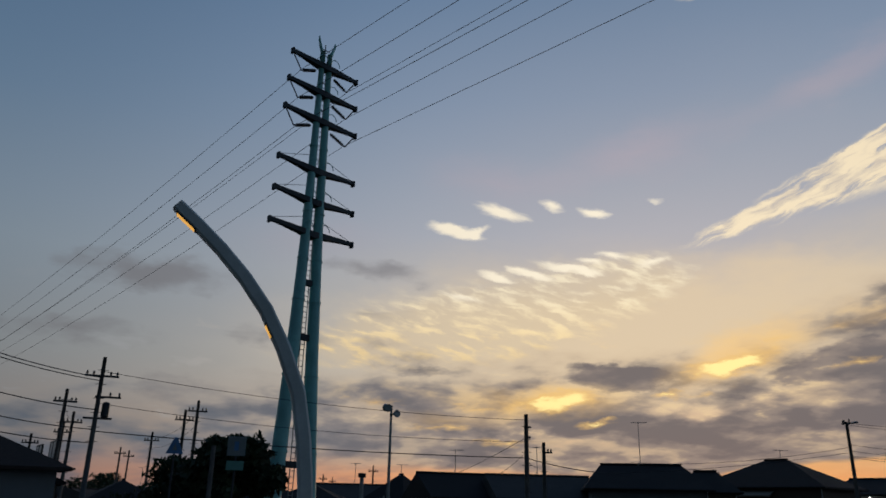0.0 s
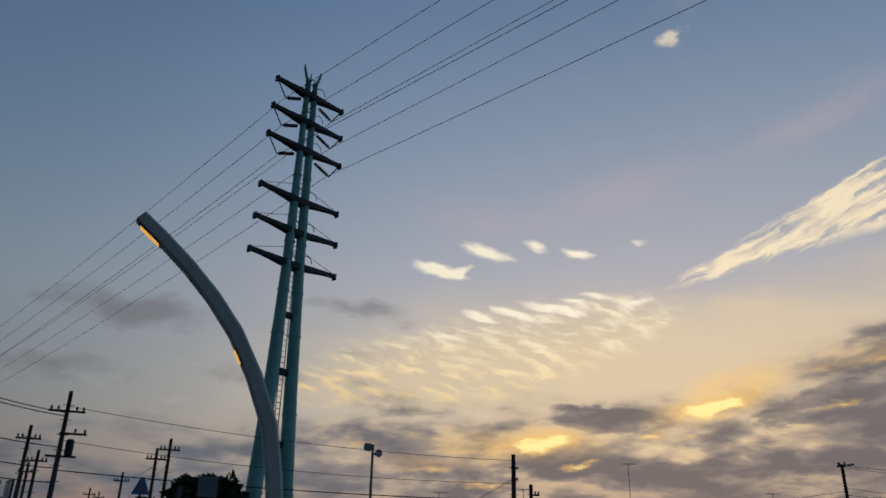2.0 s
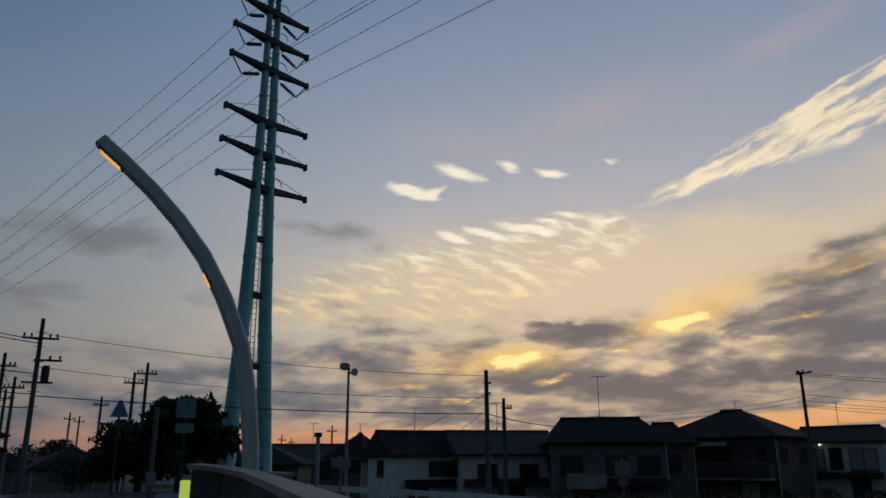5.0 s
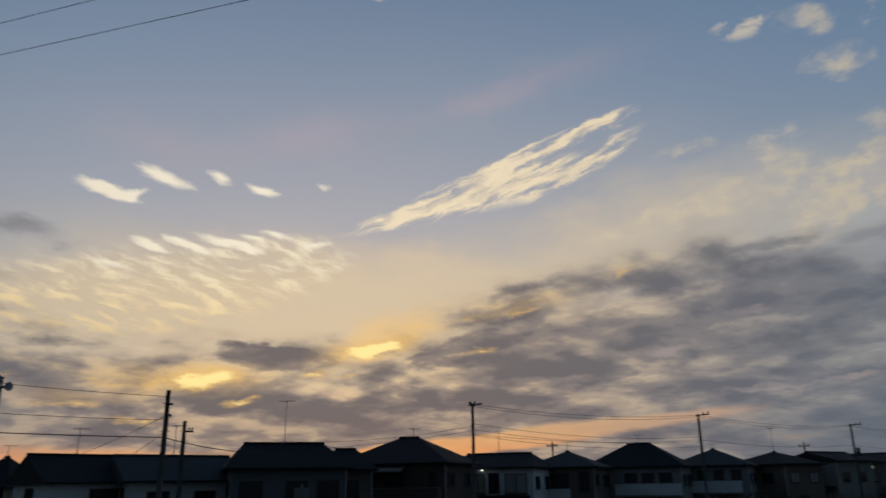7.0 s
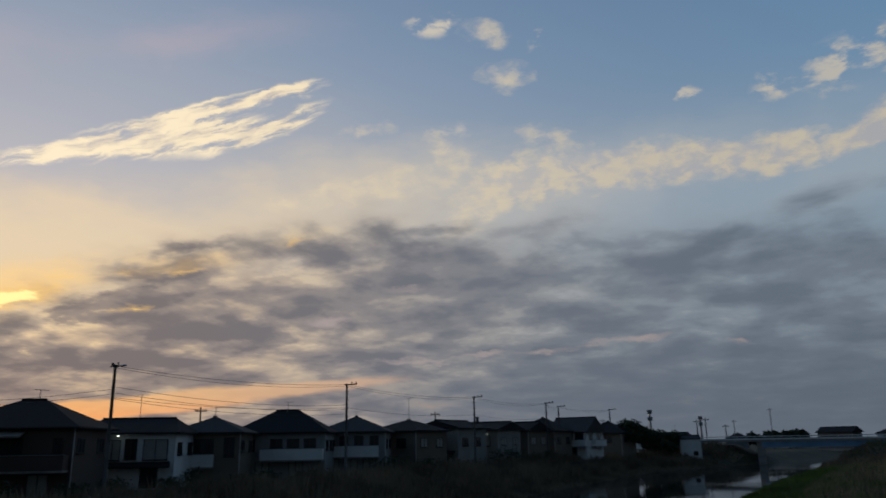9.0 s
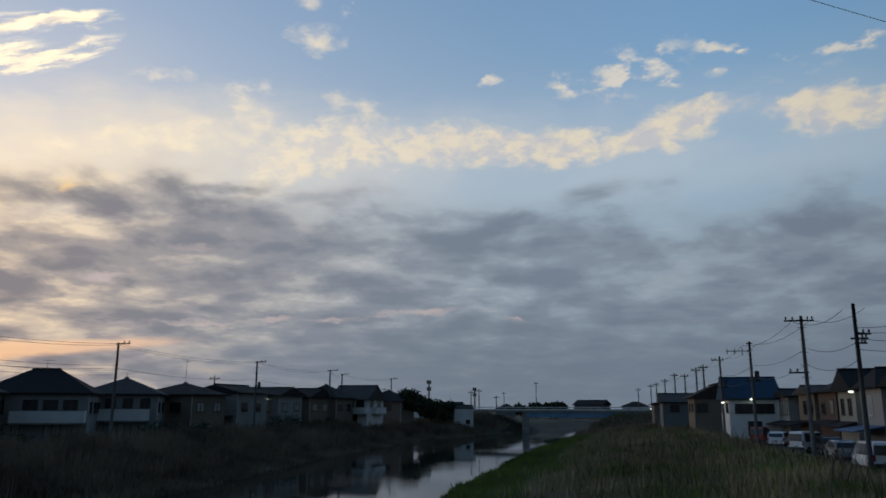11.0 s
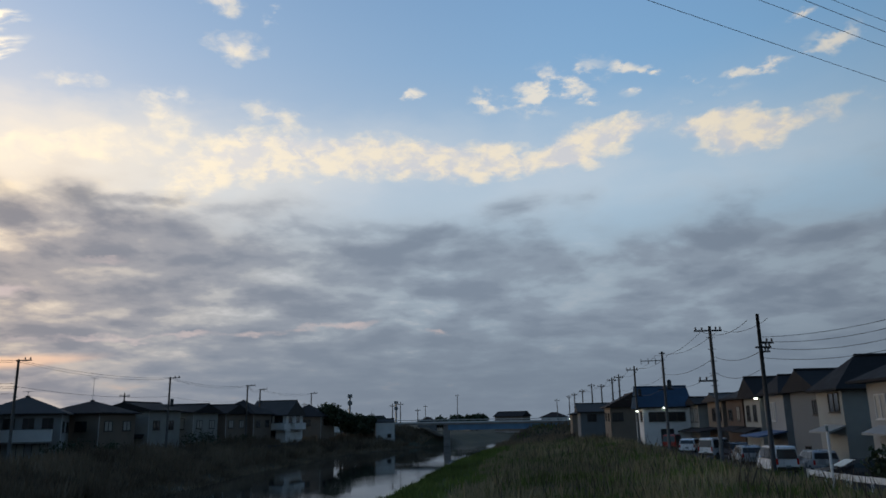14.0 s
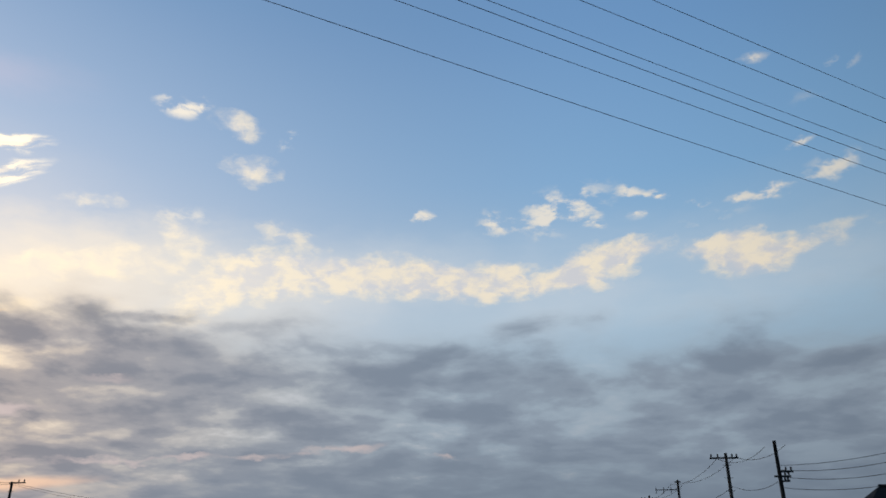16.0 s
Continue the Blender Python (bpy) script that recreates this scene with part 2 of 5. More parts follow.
    rolls = k.math("MULTIPLY_ADD", lump, 0.62, k.math("MULTIPLY", lump2, 0.38))
    cover = k.smooth(lift(k.math("MULTIPLY", depth, 0.62), rolls, 2.6), -0.30, 0.45, 0.0, 0.95)
    # extra dark bodies beside the glow
    mass = k.blobs(crisp, [(60.0, 8.9, 6.0, 1.7, 4, 1.2), (48.5, 8.9, 7.0, 1.8, -14, 1.1), (43.5, 10.6, 7.0, 2.0, -16, 1.0), (52, 5.8, 15, 1.7, -3, 1.1), (66, 5.4, 12, 1.2, 0, 0.7), (30, 13.8, 9, 2.6, -6, 0.7), (22, 16.0, 8, 1.8, 0, 0.8), (36, 8.0, 12, 2.4, -6, 0.7), (76, 9.6, 7, 1.0, 0, 0.8), (41, 14.2, 9, 1.7, -14, 0.75), (61.5, 9.2, 5, 1.2, 2, 0.8)])
    mass = k.smooth(torn(mass, rolls, 2.0), 0.1, 0.9)
    cover = k.math("MAXIMUM", cover, k.math("MULTIPLY", mass, 0.95))
    body = k.smooth(k.math("MULTIPLY_ADD", mass, 0.08, rolls), 0.37, 0.65)
    body = k.math("MULTIPLY", body, k.smooth(cover, 0.1, 0.8))
    bank_thin = k.mix(side, srgb(127, 140, 152), srgb(178, 156, 132))
    bank_mid = k.mix(side, srgb(113, 124, 137), srgb(134, 121, 114))
    bank_dark = k.mix(side, srgb(101, 112, 126), srgb(103, 96, 97))
    bank_col = k.mix(k.smooth(body, 0.45, 1.0), k.mix(k.smooth(body, 0.0, 0.5), bank_thin, bank_mid), bank_dark)
    # smooth haze close over the horizon, away from the sunset
    haze = k.math("MULTIPLY", k.smooth(el, 9.5, 2.5), k.smooth(away, 18.0, 46.0))
    bank_col = k.mix(k.math("MULTIPLY", haze, 0.85), bank_col, srgb(94, 106, 120))
    col = k.mix(cover, col, bank_col)
    # lit rims and gaps inside the bank, cream towards the sunset
    gap = k.math("MULTIPLY", k.math("MULTIPLY", k.smooth(lift(rolls, speck, 0.18), 0.43, 0.33), k.smooth(el, 17.0, 12.0)), k.math("MULTIPLY", k.smooth(el, 3.5, 6.5), k.smooth(away, 90.0, 20.0)))
    col = k.mix(k.math("MULTIPLY", gap, 0.6), col, k.mix(k.smooth(away, 45.0, 10.0), srgb(166, 168, 172), srgb(222, 194, 150)))
    # thin rosy line low in the northern bank
    line = k.blobs(crisp, [(7.0, 7.3, 4.0, 0.5, -6, 1.0), (0.0, 6.6, 5.0, 0.3, 0, 0.6), (14, 6.6, 10, 0.4, -3, 0.6), (24, 6.0, 9, 0.5, -4, 0.8), (30, 9.2, 5, 0.6, -4, 0.8), (24, 11.6, 5, 0.6, -4, 0.5)])
    col = k.mix(k.smooth(torn(line, lump2, 2.0), 0.2, 1.0, 0.0, 0.6), col, srgb(176, 160, 156))
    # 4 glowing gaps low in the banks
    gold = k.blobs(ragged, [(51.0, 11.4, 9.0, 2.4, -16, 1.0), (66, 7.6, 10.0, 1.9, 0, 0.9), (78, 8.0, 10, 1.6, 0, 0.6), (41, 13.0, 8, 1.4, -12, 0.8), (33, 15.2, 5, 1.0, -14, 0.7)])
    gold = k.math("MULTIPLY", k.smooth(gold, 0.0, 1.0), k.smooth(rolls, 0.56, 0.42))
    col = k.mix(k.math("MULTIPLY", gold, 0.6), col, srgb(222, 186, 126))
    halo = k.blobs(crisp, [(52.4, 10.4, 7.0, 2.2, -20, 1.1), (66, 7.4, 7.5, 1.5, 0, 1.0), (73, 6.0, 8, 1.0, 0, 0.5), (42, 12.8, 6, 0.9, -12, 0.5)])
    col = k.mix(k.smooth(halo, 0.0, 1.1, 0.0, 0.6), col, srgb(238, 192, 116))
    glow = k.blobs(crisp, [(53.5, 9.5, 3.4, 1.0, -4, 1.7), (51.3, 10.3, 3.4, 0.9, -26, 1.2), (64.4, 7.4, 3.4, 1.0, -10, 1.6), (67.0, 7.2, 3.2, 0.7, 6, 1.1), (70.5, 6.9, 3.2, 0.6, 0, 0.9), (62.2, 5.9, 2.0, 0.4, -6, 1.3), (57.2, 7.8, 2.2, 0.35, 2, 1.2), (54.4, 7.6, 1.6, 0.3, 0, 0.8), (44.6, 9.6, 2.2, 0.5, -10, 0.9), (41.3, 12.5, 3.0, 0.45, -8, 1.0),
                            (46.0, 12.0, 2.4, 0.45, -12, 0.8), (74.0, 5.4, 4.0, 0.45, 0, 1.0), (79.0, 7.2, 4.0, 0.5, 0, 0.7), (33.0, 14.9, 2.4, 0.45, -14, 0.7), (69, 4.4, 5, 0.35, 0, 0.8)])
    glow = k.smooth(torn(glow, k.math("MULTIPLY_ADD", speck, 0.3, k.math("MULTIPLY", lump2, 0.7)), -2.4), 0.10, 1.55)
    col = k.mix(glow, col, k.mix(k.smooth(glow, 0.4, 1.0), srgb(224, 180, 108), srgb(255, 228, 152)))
    # open strip under the banks at the horizon
    strip = k.blobs(k.vec("ADD", at, k.vec("SCALE", shift, scale=0.3)), [(51, 1.9, 11, 1.1, -7, 2.1), (40, 3.3, 11, 0.95, -6, 1.8), (30, 4.3, 8, 0.6, -6, 1.2), (70, 1.1, 24, 1.7, 0, 1.1), (90, 1.8, 26, 3.0, 0, 0.9)])
    strip = k.smooth(k.math("MULTIPLY", strip, k.smooth(lump, 0.7, 0.35, 0.6, 1.25)), 0.1, 1.0, 0.0, 0.85)
    col = k.mix(strip, col, k.mix(k.smooth(el, 0.8, 4.0), k.mix(nearer, srgb(196, 140, 112), srgb(244, 152, 76)), k.mix(nearer, srgb(174, 152, 142), srgb(226, 172, 108))))
    # ground haze below the horizon
    col = k.mix(k.smooth(el, 0.0, -3.0), col, srgb(60, 60, 62))
    col = k.vec("SCALE", col, scale=k.math("MULTIPLY", dusk, k.smooth(away, 62.0, 2.0, 1.0, 1.4)))
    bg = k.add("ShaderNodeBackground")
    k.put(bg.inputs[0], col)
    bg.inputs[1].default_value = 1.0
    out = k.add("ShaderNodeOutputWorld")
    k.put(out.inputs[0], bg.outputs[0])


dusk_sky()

sun = new("sunset_sun", bpy.data.lights.new("sunset_sun", "SUN"))
sun.data.energy, sun.data.angle, sun.data.color = 0.25, radians(12), (1.0, 0.72, 0.45)
sun.matrix_world = look((0, 0, 0), (math.sin(radians(SUN_AZ)), -math.cos(radians(SUN_AZ)), -math.tan(radians(SUN_EL))))


# ---- materials ----
def surface(name, colour, rough=0.7, metal=0.0, vary=0.25, scale=2.0, fine=18.0, bump=0.15, emit=None, spec=0.4):
    """A worn procedural surface: broad stains, fine grain and relief, at real size."""
    m = bpy.data.materials.new(name)
    m.use_nodes = True
    m.node_tree.nodes.clear()
    k = Nodes(m.node_tree)
    obj = k.add("ShaderNodeTexCoord").outputs["Object"]
    info = k.add("ShaderNodeObjectInfo").outputs["Random"]
    off = k.vec("ADD", obj, k.vec("SCALE", (13.0, 7.0, 5.0), scale=info))
    broad = k.noise(off, scale, 4.0, 0.6)[0]
    grain = k.noise(off, fine, 3.0, 0.6)[0]
    mixed = k.math("ADD", k.math("MULTIPLY", broad, 0.7), k.math("MULTIPLY", grain, 0.3))
    lo = tuple(c * (1 - vary) for c in colour[:3]) + (1.0,)
    hi = tuple(min(1.0, c * (1 + vary)) for c in colour[:3]) + (1.0,)
    base = k.mix(k.smooth(mixed, 0.3, 0.7), lo, hi)
    b = k.add("ShaderNodeBsdfPrincipled")
    k.put(b.inputs["Base Color"], base)
    k.put(b.inputs["Roughness"], k.smooth(broad, 0.3, 0.7, max(0.02, rough - 0.12), min(1.0, rough + 0.12)))
    b.inputs["Metallic"].default_value = metal
    b.inputs["Specular IOR Level"].default_value = spec
    if bump:
        bn = k.add("ShaderNodeBump")
        bn.inputs["Strength"].default_value = bump
        bn.inputs["Distance"].default_value = 0.02
        k.put(bn.inputs["Height"], grain)
        k.put(b.inputs["Normal"], bn.outputs[0])
    if emit:
        b.inputs["Emission Color"].default_value = (*emit[0], 1.0)
        b.inputs["Emission Strength"].default_value = emit[1]
    out = k.add("ShaderNodeOutputMaterial")
    k.put(out.inputs[0], b.outputs[0])
    return m


M = {
    "steel_teal": surface("teal_painted_steel", (0.24, 0.56, 0.54), 0.45, 0.0, 0.15, 0.6, 8, 0.05),
    "steel_dark": surface("dark_galvanised_steel", (0.045, 0.05, 0.055), 0.6, 0.3, 0.3, 2, 20, 0.1),
    "steel_grey": surface("galvanised_steel", (0.30, 0.32, 0.33), 0.45, 0.5, 0.2, 2, 20, 0.08),
    "lamp_post": surface("grey_painted_post", (0.55, 0.58, 0.56), 0.45, 0.0, 0.12, 0.8, 14, 0.05),
    "lamp_lit": surface("sodium_lamp_glass", (0.9, 0.5, 0.15), 0.3, 0, 0.1, 2, 9, 0, emit=((1.0, 0.50, 0.10), 0.9)),
    "lamp_white": surface("white_lamp_glass", (0.9, 0.95, 0.9), 0.3, 0, 0.05, 2, 9, 0, emit=((0.9, 1.0, 0.85), 3.0)),
    "marker": surface("yellow_green_marker", (0.6, 0.75, 0.12), 0.3, 0, 0.1, 2, 9, 0, emit=((0.75, 0.95, 0.15), 0.55)),
    "porcelain": surface("insulator_porcelain", (0.09, 0.08, 0.08), 0.3, 0, 0.2, 4, 20, 0.0),
    "wire": surface("cable_sheath", (0.03, 0.032, 0.035), 0.6, 0.2, 0.2, 1, 9, 0.0),
    "concrete_pole": surface("weathered_concrete_pole", (0.12, 0.117, 0.112), 0.85, 0, 0.25, 1.5, 25, 0.2),
    "concrete": surface("stained_concrete", (0.30, 0.28, 0.26), 0.85, 0, 0.3, 0.9, 20, 0.3),
    "coping": surface("worn_stone_coping", (0.34, 0.27, 0.23), 0.7, 0, 0.25, 1.4, 25, 0.25),
    "asphalt": surface("asphalt", (0.05, 0.05, 0.052), 0.9, 0, 0.3, 0.7, 40, 0.4),
    "paint_white": surface("white_paint", (0.72, 0.73, 0.72), 0.5, 0, 0.12, 1.2, 20, 0.05),
    "soil": surface("weedy_soil", (0.06, 0.06, 0.034), 0.95, 0, 0.5, 0.22, 3, 0.6),
    "grass": surface("meadow_grass", (0.14, 0.185, 0.05), 0.8, 0, 0.55, 0.10, 1.2, 0.0, spec=0.06),
    "grass_dry": surface("dry_weeds", (0.34, 0.28, 0.17), 0.85, 0, 0.45, 0.12, 1.5, 0.0, spec=0.06),
    "weeds": surface("tall_bank_weeds", (0.21, 0.165, 0.115), 0.85, 0, 0.5, 0.12, 1.5, 0.0, spec=0.06),
    "leaf": surface("dark_foliage", (0.035, 0.055, 0.022), 0.7, 0, 0.45, 0.5, 3, 0.0),
    "bark": surface("bark", (0.09, 0.07, 0.05), 0.9, 0, 0.3, 2, 25, 0.5),
    "roof_slate": surface("dark_slate_roof", (0.028, 0.028, 0.030), 0.85, 0, 0.25, 0.7, 6, 0.3, spec=0.12),
    "roof_brown": surface("brown_tile_roof", (0.050, 0.038, 0.034), 0.85, 0, 0.25, 0.7, 6, 0.3, spec=0.12),
    "roof_grey": surface("grey_tile_roof", (0.075, 0.072, 0.070), 0.85, 0, 0.2, 0.7, 6, 0.3, spec=0.12),
    "roof_blue": surface("blue_tile_roof", (0.035, 0.07, 0.115), 0.85, 0, 0.2, 0.7, 6, 0.3, spec=0.12),
    # white render for house walls, eave shade put into the colour
    "wall_pale": surface("shaded_white_render_wall", (0.29, 0.30, 0.30), 0.85, 0, 0.12, 0.5, 18, 0.15),
    "wall_white": surface("white_render_wall", (0.74, 0.75, 0.73), 0.85, 0, 0.1, 0.5, 18, 0.15),
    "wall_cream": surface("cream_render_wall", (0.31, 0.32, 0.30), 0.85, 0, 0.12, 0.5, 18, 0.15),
    "wall_grey": surface("grey_siding_wall", (0.15, 0.165, 0.175), 0.8, 0, 0.12, 0.5, 18, 0.15),
    "wall_brown": surface("brown_render_wall", (0.105, 0.077, 0.063), 0.85, 0, 0.15, 0.5, 18, 0.15),
    "wall_tan": surface("tan_render_wall", (0.20, 0.165, 0.13), 0.85, 0, 0.15, 0.5, 18, 0.15),
    "frame_dark": surface("bronze_window_frame", (0.05, 0.045, 0.04), 0.5, 0.5, 0.2, 3, 20, 0.0),
    "frame_white": surface("white_window_frame", (0.55, 0.56, 0.56), 0.5, 0, 0.1, 3, 20, 0.0),
    "glass": surface("dark_window_glass", (0.03, 0.035, 0.04), 0.08, 0, 0.2, 0.5, 5, 0.0, spec=0.6),
    "curtain": surface("drawn_curtain_pane", (0.36, 0.36, 0.33), 0.5, 0, 0.15, 0.8, 10, 0.05),
    "rubber": surface("tyre_rubber", (0.02, 0.02, 0.02), 0.8, 0, 0.2, 4, 20, 0.1),
    "rim": surface("alloy_rim", (0.35, 0.36, 0.37), 0.35, 0.8, 0.1, 4, 20, 0.0),
    "car_white": surface("white_car_paint", (0.84, 0.85, 0.86), 0.25, 0, 0.05, 1, 9, 0.0, spec=0.6),
    "car_silver": surface("silver_car_paint", (0.40, 0.42, 0.44), 0.28, 0.3, 0.05, 1, 9, 0.0, spec=0.6),
    "car_dark": surface("dark_car_paint", (0.05, 0.045, 0.05), 0.2, 0, 0.1, 1, 9, 0.0, spec=0.6),
    "car_red": surface("red_car_paint", (0.35, 0.04, 0.03), 0.25, 0, 0.05, 1, 9, 0.0, spec=0.6),
    "light_clear": surface("headlight_glass", (0.6, 0.62, 0.62), 0.1, 0.2, 0.05, 1, 9, 0.0),
    "light_red": surface("tail_light", (0.4, 0.02, 0.015), 0.2, 0, 0.1, 1, 9, 0.0),
    "sign_blue": surface("blue_sign_face", (0.10, 0.22, 0.42), 0.45, 0, 0.1, 1, 9, 0.0),
    "sign_white": surface("white_sign_face", (0.20, 0.23, 0.23), 0.5, 0, 0.1, 1, 9, 0.0),
    "sign_green": surface("green_sign_face", (0.12, 0.30, 0.26), 0.5, 0, 0.1, 1, 9, 0.0),
    "tarp": surface("blue_awning_sheet", (0.06, 0.12, 0.24), 0.55, 0, 0.2, 1, 9, 0.1),
    "girder": surface("blue_painted_girder", (0.16, 0.30, 0.46), 0.5, 0, 0.15, 0.3, 6, 0.05),
    "water": None,
}


def river_water():
    m = bpy.data.materials.new("river_water")
    m.use_nodes = True
    m.node_tree.nodes.clear()
    k = Nodes(m.node_tree)
    obj = k.add("ShaderNodeTexCoord").outputs["Object"]
    n = k.noise(k.vec("MULTIPLY", obj, (1.0, 0.5, 1.0)), 1.3, 3.0, 0.5)[0]
    b = k.add("ShaderNodeBsdfPrincipled")
    b.inputs["Base Color"].default_value = (0.02, 0.024, 0.022, 1)
    k.put(b.inputs["Roughness"], k.smooth(k.noise(obj, 0.08, 3)[0], 0.35, 0.7, 0.03, 0.10))
    b.inputs["IOR"].default_value = 1.33
    bn = k.add("ShaderNodeBump")
    bn.inputs["Strength"].default_value, bn.inputs["Distance"].default_value = 0.12, 0.02
    k.put(bn.inputs["Height"], n)
    k.put(b.inputs["Normal"], bn.outputs[0])
    out = k.add("ShaderNodeOutputMaterial")
    k.put(out.inputs[0], b.outputs[0])
    return m


M["water"] = river_water()


# ---- building helpers ----
def thing(name, m, label, category, group="", kind=""):
    """An empty at the base of a thing, which carries its tags."""
    ob = new(name)
    ob.matrix_world = m
    return tagged(ob, label, category, group, kind)


def part(name, bm, material, parent, label="", kind="", smooth=False):
    """One mesh under a thing or under a part."""
    me = bpy.data.meshes.new(name)
    bm.normal_update()
    if smooth:
        for f in bm.faces:
            f.smooth = True
    bm.to_mesh(me)
    bm.free()
    me.materials.append(material)
    ob = new(name, me)
    ob.parent = parent
    return tagged(ob, label, "", "", kind)


def solid(name, bm, material, label, category, m=None, group="", kind="", smooth=False):
    """A thing that is one mesh."""
    ob = part(name, bm, material, None, label, kind, smooth)
    if m is not None:
        ob.matrix_world = m
    return tagged(ob, "", category, group)


def box(bm, x0, y0, z0, x1, y1, z1, m=None, bevel=0.0):
    """A block between two corners."""
    new_bm = bmesh.new() if bevel else bm
    g = bmesh.ops.create_cube(new_bm, size=1.0)
    bmesh.ops.transform(new_bm, verts=g["verts"], matrix=Matrix.Translation(((x0 + x1) / 2, (y0 + y1) / 2, (z0 + z1) / 2)) @ Matrix.Diagonal((abs(x1 - x0), abs(y1 - y0), abs(z1 - z0), 1)))
    if bevel:
        bmesh.ops.bevel(new_bm, geom=new_bm.edges[:], offset=bevel, segments=1, affect="EDGES")
        me = bpy.data.meshes.new("tmp")
        new_bm.to_mesh(me)
        new_bm.free()
        n = len(bm.verts)
        bm.from_mesh(me)
        bpy.data.meshes.remove(me)
        bm.verts.ensure_lookup_table()
        verts = bm.verts[n:]
    else:
        verts = g["verts"]
    if m is not None:
        bmesh.ops.transform(bm, verts=verts, matrix=m)
    return bm


def block(*args, **kw):
    return box(bmesh.new(), *args, **kw)


def tube(bm, points, radii, sides=8, caps=True):
    """A round bar through points, with a radius at each."""
    points = [Vector(p) for p in points]
    if not hasattr(radii, "__len__"):
        radii = [radii] * len(points)
    rings = []
    for i, (p, r) in enumerate(zip(points, radii)):
        d = (points[min(i + 1, len(points) - 1)] - points[max(i - 1, 0)]).normalized()
        ref = Vector((0, 0, 1)) if abs(d.z) < 0.95 else Vector((1, 0, 0))
        u = d.cross(ref).normalized()
        v = d.cross(u)
        rings.append([bm.verts.new(p + r * (math.cos(a) * u + math.sin(a) * v)) for a in (2 * math.pi * j / sides for j in range(sides))])
    for a, b in zip(rings, rings[1:]):
        for j in range(sides):
            bm.faces.new((a[j], a[(j + 1) % sides], b[(j + 1) % sides], b[j]))
    if caps:
        bm.faces.new(rings[0])
        bm.faces.new(rings[-1][::-1])
    return bm


def rod(points, radii, sides=8):
    return tube(bmesh.new(), points, radii, sides)


def extrude_profile(profile, width, axis="y"):
    """A solid from a closed side outline (x, z), width across y."""
    bm = bmesh.new()
    a = [bm.verts.new((x, -width / 2, z)) for x, z in profile]
    b = [bm.verts.new((x, width / 2, z)) for x, z in profile]
    bm.faces.new(a[::-1])
    bm.faces.new(b)
    n = len(a)
    for i in range(n):
        bm.faces.new((a[i], a[(i + 1) % n], b[(i + 1) % n], b[i]))
    return bm


def polar(az, d, z=0.0):
    """A place d metres off in the direction az degrees to the left of +y."""
    return Vector((-d * math.sin(radians(az)), d * math.cos(radians(az)), z))


def step(a, b, x):
    t = min(1.0, max(0.0, (x - a) / (b - a)))
    return t * t * (3 - 2 * t)


# ---- ground, river, roads ----
WATER_Z = -2.0
DECK_Z = 2.5


def table(x, xs, ys):
    """Straight lines between rows of a small table."""
    if x <= xs[0]:
        return ys[0]
    for i in range(1, len(xs)):
        if x <= xs[i]:
            return ys[i - 1] + (ys[i] - ys[i - 1]) * (x - xs[i - 1]) / (xs[i] - xs[i - 1])
    return ys[-1]


def river_centre(y):
    return (table(y, (-400, 20, 60, 100, 150, 165, 200, 300, 900), (-30, -18, -15, -12.4, -5.8, -2.3, 8.0, 55, 240)))


def river_half(y):
    return (table(y, (0, 60, 100, 160, 200, 400), (9.5, 9.8, 12.1, 14.0, 8.5, 8.0)))


def lie(x, y):
    """Height of the land."""
    q = abs(x - river_centre(y)) - river_half(y)
    if x < river_centre(y):
        z = (table(q, (-6, 0, 5, 9, 13, 17), (-3.2, -2.15, -1.5, -0.2, 0.5, 0.0)))
    else:
        z = (table(q, (-6, 0, 2, 9, 19, 23, 26, 27), (-3.2, -2.1, -1.5, -0.7, 0.25, 0.6, 0.35, 0.2)))
    if q > 3:
        z += 0.12 * noise.noise(Vector((x * 0.15, y * 0.15, 0)))
    # banks carry the road up to both bridges
    for yc, wide, high, xa, xb in ((-4.0, 7.0, DECK_Z - 0.1, -46, 24), (205.0, 6.0, 2.6, -6, 44)):
        side = 1 - step(wide, wide + 8, abs(y - yc))
        if q > 1.5:
            out = max(xa - x, x - xb, 0)
            rise = high * side * (1 - step(0, 55, out)) * step(1.5, 9, q)
            z = max(z, z * (1 - side) + rise) if side > 0 else z
    return z


def ground():
    xs = np.concatenate([[-4000, -1500, -700, -400, -260], np.arange(-180, -60, 8), np.arange(-60, 60, 2.0), np.arange(60, 180, 8), [260, 400, 700, 1500, 4000]])
    ys = np.concatenate([[-4000, -1500, -600, -250, -120], np.arange(-80, 130, 2.5), np.arange(130, 260, 5), [300, 360, 440, 560, 800, 1500, 4000]])
    bm = bmesh.new()
    grid = [[bm.verts.new((x, y, lie(x, y))) for x in xs] for y in ys]
    for a, b in zip(grid, grid[1:]):
        for i in range(len(xs) - 1):
            bm.faces.new((a[i], a[i + 1], b[i + 1], b[i]))
    solid("ground", bm, M["soil"], "dark weedy flood plain and river banks", "ground", kind="structure", smooth=True)
    bm = bmesh.new()
    ys = list(range(-120, 400, 10))
    rows = [[bm.verts.new((river_centre(y) + s * (river_half(y) + 2.5), y, WATER_Z)) for s in (-1, -0.33, 0.33, 1)] for y in ys]
    for a, b in zip(rows, rows[1:]):
        for i in range(3):
            bm.faces.new((a[i], a[i + 1], b[i + 1], b[i]))
    solid("water", bm, M["water"], "calm river reflecting the dusk sky", "water", kind="structure")


